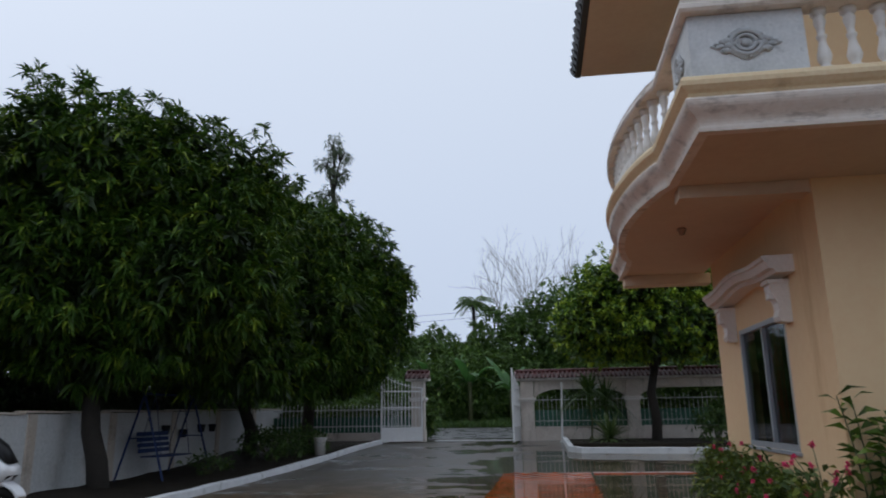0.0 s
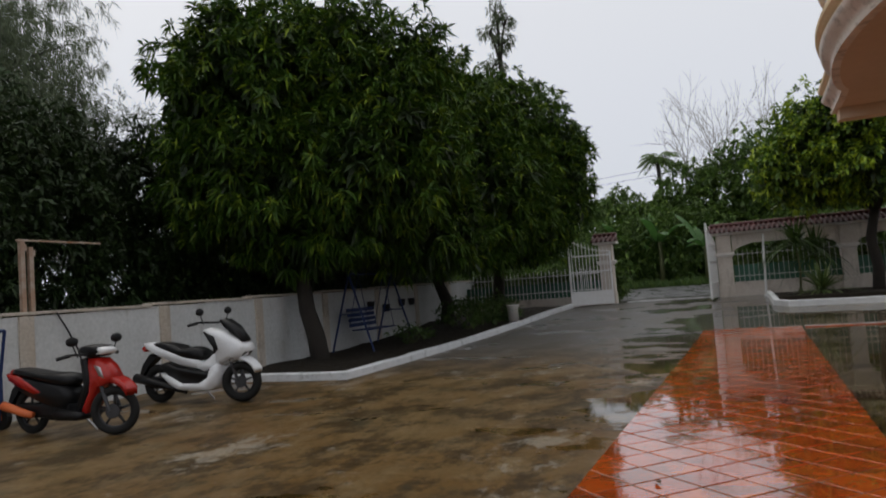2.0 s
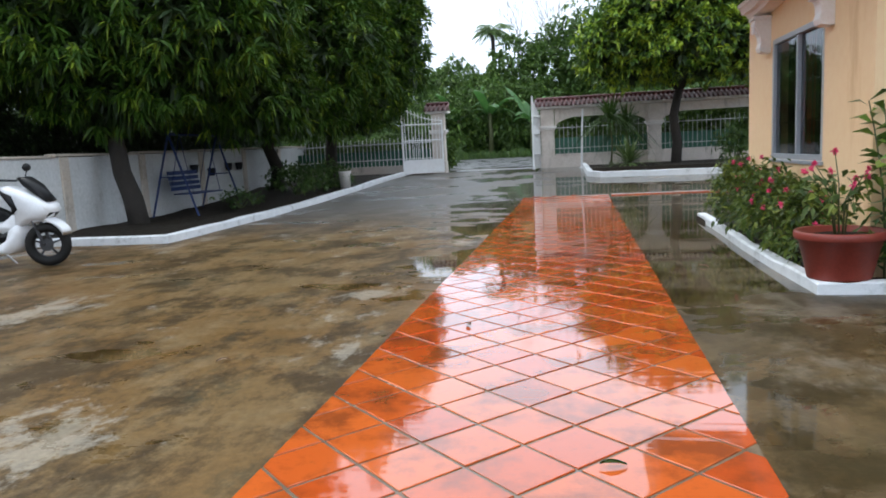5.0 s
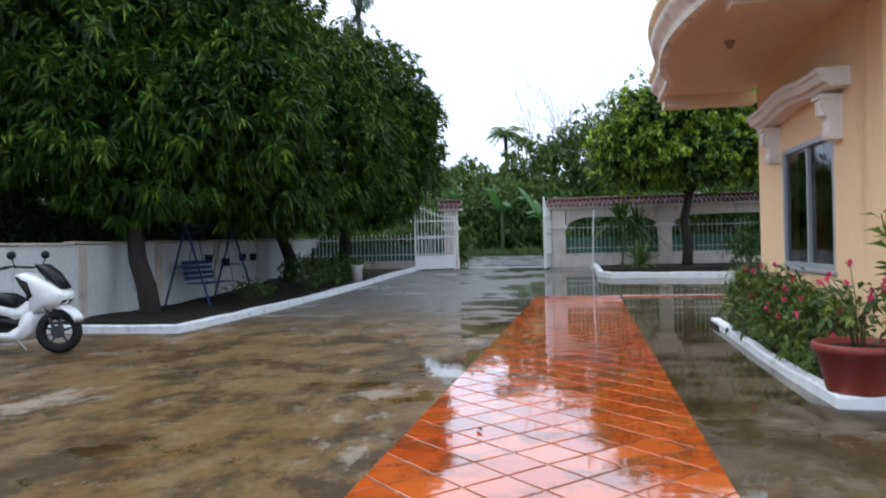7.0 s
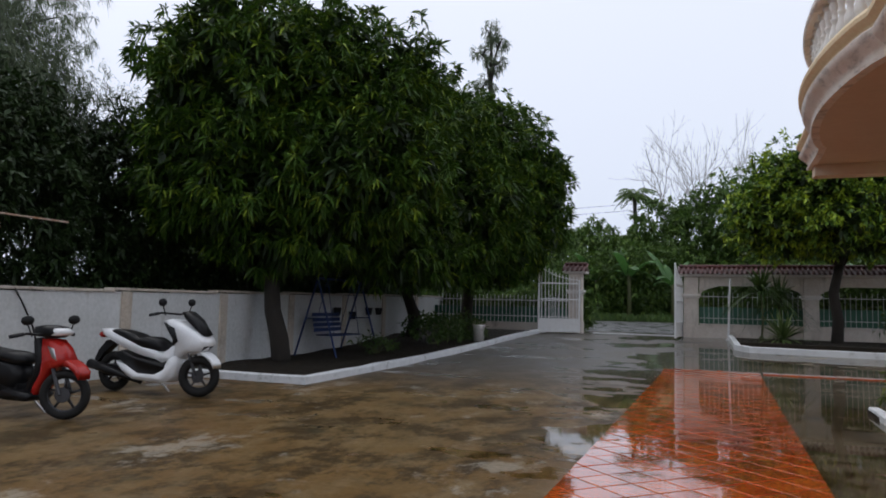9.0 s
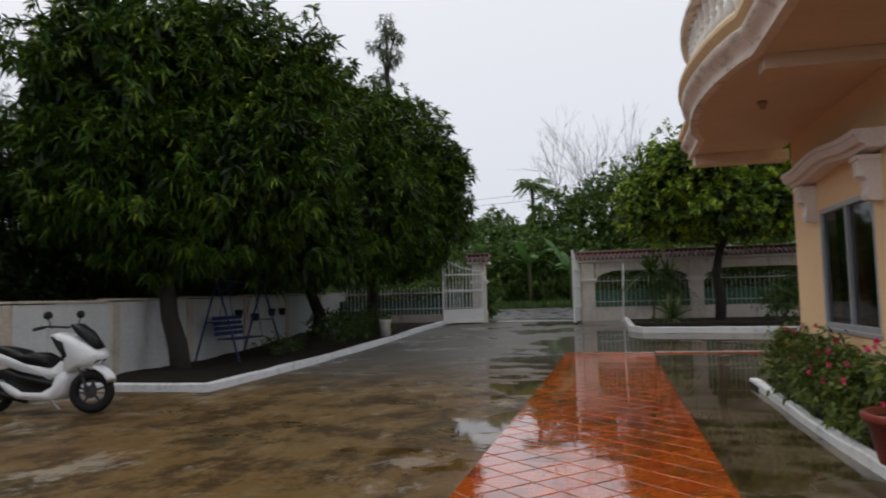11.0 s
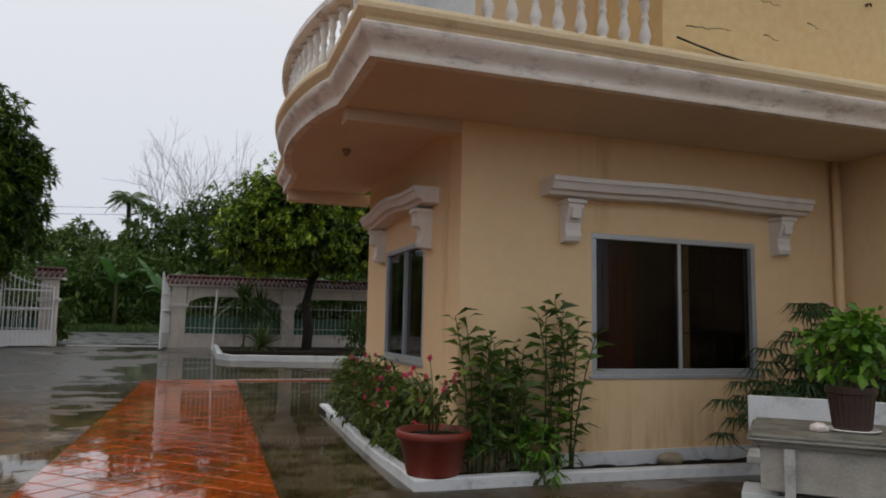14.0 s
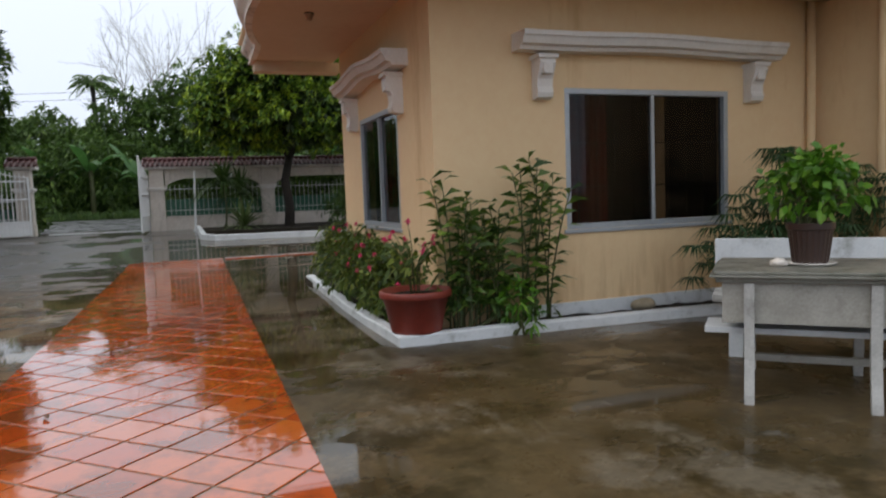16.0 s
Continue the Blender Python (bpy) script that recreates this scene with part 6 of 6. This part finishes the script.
    if big:
        pipe_run(bm, [(0.5 * k, -0.12, r - 0.1), (0.25 * k, -0.15, r - 0.03), (0.05, -0.17, r + 0.03), (-0.25, -0.17, r + 0.1)], 0.03, 10, 0.06)
    else:
        pipe_run(bm, [(0.2, -0.15, r - 0.02), (0.1, -0.16, r + 0.0), (-0.05, -0.165, r + 0.04), (-0.22, -0.165, r + 0.08)], 0.034, 10, 0.05)
    part("exhaust", bm, BLACK if big else ORANGE, s, "" if big else "orange-red tailpipe cover", True)
    part("rear_mudguard", pillow(bmesh.new(), P((-0.3, 0.32), (-0.27, 0.3), (-0.12, 0.5), (0.02, 0.62), (-0.1, 0.66), (-0.22, 0.52)), 0.06, 0.95), BLACK, s)
    part("tail_light", pillow(bmesh.new(), P((-0.2, 0.73), (-0.16, 0.69), (-0.12, 0.72), (-0.16, 0.77)), 0.09, 0.8), RED, s, "red tail light")
    part("side_stand", tube(bmesh.new(), (0.55 * k, 0.1, 0.2), (0.62 * k, 0.24, 0.0), 0.012, n=6), STEEL, s)
    return s


scooter("white scooter with dark windscreen parked along the wall", (-7.3, 7.36, 0), 1, 1.32, 0.255, 0.105, PEARL, True, 20)
scooter("red and black scooter parked along the wall", (-7.2, 5.44, 0), 0, 1.2, 0.245, 0.08, RED, False, 24)
hand_truck = thing("trolley", "dark blue hand trolley with small wheels", "trolley", (-7.95, 5.35, 0.0))
bm = bmesh.new()
for y in (-0.2, 0.2):
    pipe_run(bm, [(0.05, y, 0.1), (0.1, y, 0.6), (0.2, y, 1.12)], 0.018, 8)
tube(bm, (0.2, -0.2, 1.12), (0.2, 0.2, 1.12), 0.018, n=8)
part("frame", bm, NAVY, hand_truck)
part("box", boxes((-0.2, -0.22, 0.28, 0.12, 0.22, 0.62), bevel=0.02), NAVY, hand_truck)
for y in (-0.26, 0.26):
    part("wheel", tube(bmesh.new(), (0, y - 0.03, 0.15), (0, y + 0.03, 0.15), 0.15, n=20), RUBBER, hand_truck)
    part("hub", tube(bmesh.new(), (0, y - 0.035, 0.15), (0, y + 0.035, 0.15), 0.06, n=14), ORANGE, hand_truck)


# ---- fallen leaves ----
leaf_rng = random.Random(17)
for x, y, skin, tone in ((0.12, 2.38, CANE, "green"), (-0.62, 4.3, RUST, "brown"), (-2.1, 9.5, RUST, "brown"), (-1.3, 11.0, RUST, "brown"), (-2.6, 12.4, RUST, "brown"), (-3.1, 8.4, CANE, "green"), (-1.9, 3.6, RUST, "brown"),
                         (-2.7, 5.2, RUST, "brown"), (-3.4, 10.6, RUST, "brown"), (1.15, 6.3, RUST, "brown"), (-4.4, 9.9, RUST, "brown"), (-0.9, 13.2, RUST, "brown")):
    bm = bmesh.new()
    rows = []
    for i in range(7):
        u = i / 6
        w = 0.016 * math.sin(math.pi * (0.06 + 0.88 * u)) + 0.001
        lift = 0.012 * math.sin(2.6 * u) + 0.002
        rows.append([bm.verts.new((0.09 * (u - 0.5), q * w, lift + abs(q) * 0.005)) for q in (-1, 0, 1)])
    for a, b in zip(rows, rows[1:]):
        for k in range(2):
            bm.faces.new((a[k], b[k], b[k + 1], a[k + 1]))
    bmesh.ops.solidify(bm, geom=bm.faces[:], thickness=0.001)
    fallen = solid("fallen_leaf", bm, skin, True)
    fallen.matrix_world = pose(x, y, rise(y) + (0.018 if -1.1 < x < 0.6 else 0.004), 0, 0, leaf_rng.uniform(0, 360))
    tagged(fallen, tone + " fallen mango leaf lying on the wet ground", "leaf", "fallen leaves")


# ---- diagonal tiles of the path ----
HALF, CX, CY = 0.192, 0.196, 2.738
SKEW = radians(1.26)
path = thing("tile_path", "wet orange clay tile path laid diagonally", "path", (-0.29, 0, 0), -1.26, kind="structure")
X0, X1, Y0, Y1 = -0.866, 0.866, -3.0, 14.9
ys = [-3.0, 0, 6, 12] + [13 + 0.25 * i for i in range(9)]
bed = sheet("tile_bed", [(x, y, rise(y) + 0.009) for y in ys for x in (X0, X1)], [(2 * i, 2 * i + 1, 2 * i + 3, 2 * i + 2) for i in range(len(ys) - 1)], JOINT, path, "dark grout")


def clipped(cx, cy, h):
    """The tile's outline, turned slightly against the path, cut to the path's edges."""
    c, d = h * math.cos(SKEW), h * math.sin(SKEW)
    poly = [(cx - c, cy - d), (cx + d, cy - c), (cx + c, cy + d), (cx - d, cy + c)]
    for axis, lim, keep in ((0, X0, 1), (0, X1, -1), (1, Y0, 1), (1, Y1, -1)):
        res = []
        for a, b in zip(poly, poly[1:] + poly[:1]):
            ia, ib = (a[axis] - lim) * keep >= 0, (b[axis] - lim) * keep >= 0
            if ia:
                res.append(a)
            if ia != ib:
                s = (lim - a[axis]) / (b[axis] - a[axis])
                res.append((a[0] + (b[0] - a[0]) * s, a[1] + (b[1] - a[1]) * s))
        poly = res
        if len(poly) < 3:
            return None
    area = 0.5 * abs(sum(a[0] * b[1] - b[0] * a[1] for a, b in zip(poly, poly[1:] + poly[:1])))
    return poly if area > 0.002 else None


def tile_solid(bm, poly, z, lift):
    lo = [bm.verts.new((x, y, z - 0.01)) for x, y in poly]
    hi = [bm.verts.new((x, y, z + lift)) for x, y in poly]
    mx, my = sum(p[0] for p in poly) / len(poly), sum(p[1] for p in poly) / len(poly)
    top = [bm.verts.new((x + (mx - x) * 0.02, y + (my - y) * 0.02, z + lift + 0.002)) for x, y in poly]
    n = len(poly)
    bm.faces.new(top)
    for a, b in ((lo, hi), (hi, top)):
        for i in range(n):
            bm.faces.new((a[i], a[(i + 1) % n], b[(i + 1) % n], b[i]))


gap = 0.011
whole = bmesh.new()
tile_solid(whole, [(-HALF + gap, 0), (0, -HALF + gap), (HALF - gap, 0), (0, HALF - gap)], 0, 0.008)
whole_mesh = None
far_tiles = bmesh.new()
count = 0
rnd = random.Random(5)
for j in range(-32, 66):
    for i in range(-9, 11):
        wx, wy = CX + i * HALF + 0.29, CY + j * HALF
        cx, cy = wx * math.cos(SKEW) - wy * math.sin(SKEW), wx * math.sin(SKEW) + wy * math.cos(SKEW)
        if (i + j) % 2:
            continue
        poly = clipped(cx, cy, HALF - gap)
        if not poly:
            continue
        near = 1.0 < cy < 9.2
        tilt = rnd.uniform(-0.0015, 0.0015)
        if near:
            if len(poly) == 4 and abs(cx) < X1 - HALF:
                if whole_mesh is None:
                    ob = solid("tile", whole, TILE)
                    whole_mesh = ob.data
                else:
                    ob = new("tile", whole_mesh)
                ob.location = (cx, cy, 0.004)
                ob.rotation_euler = (rnd.uniform(-0.007, 0.007), rnd.uniform(-0.007, 0.007), SKEW)
            else:
                bm = bmesh.new()
                tile_solid(bm, poly, 0.004, 0.008 + tilt)
                ob = solid("tile", bm, TILE)
            ob.parent = path
            count += 1
        else:
            tile_solid(far_tiles, poly, rise(cy) + 0.004, 0.008 + tilt)
ob = part("far_tiles", far_tiles, TILE, path)
tagged(ob, kind="stuff")
# narrow tile band running past the house at the far end
band = thing("tile_band", "narrow orange tile band across the yard", "path", kind="structure")
for i in range(22):
    bm = bmesh.new()
    x = 0.95 + i * 0.31
    tile_solid(bm, [(x, 14.7), (x + 0.3, 14.7), (x + 0.3, 15.0), (x, 15.0)], rise(14.85) + 0.004, 0.01)
    o = part("tile", bm, TILE, band)
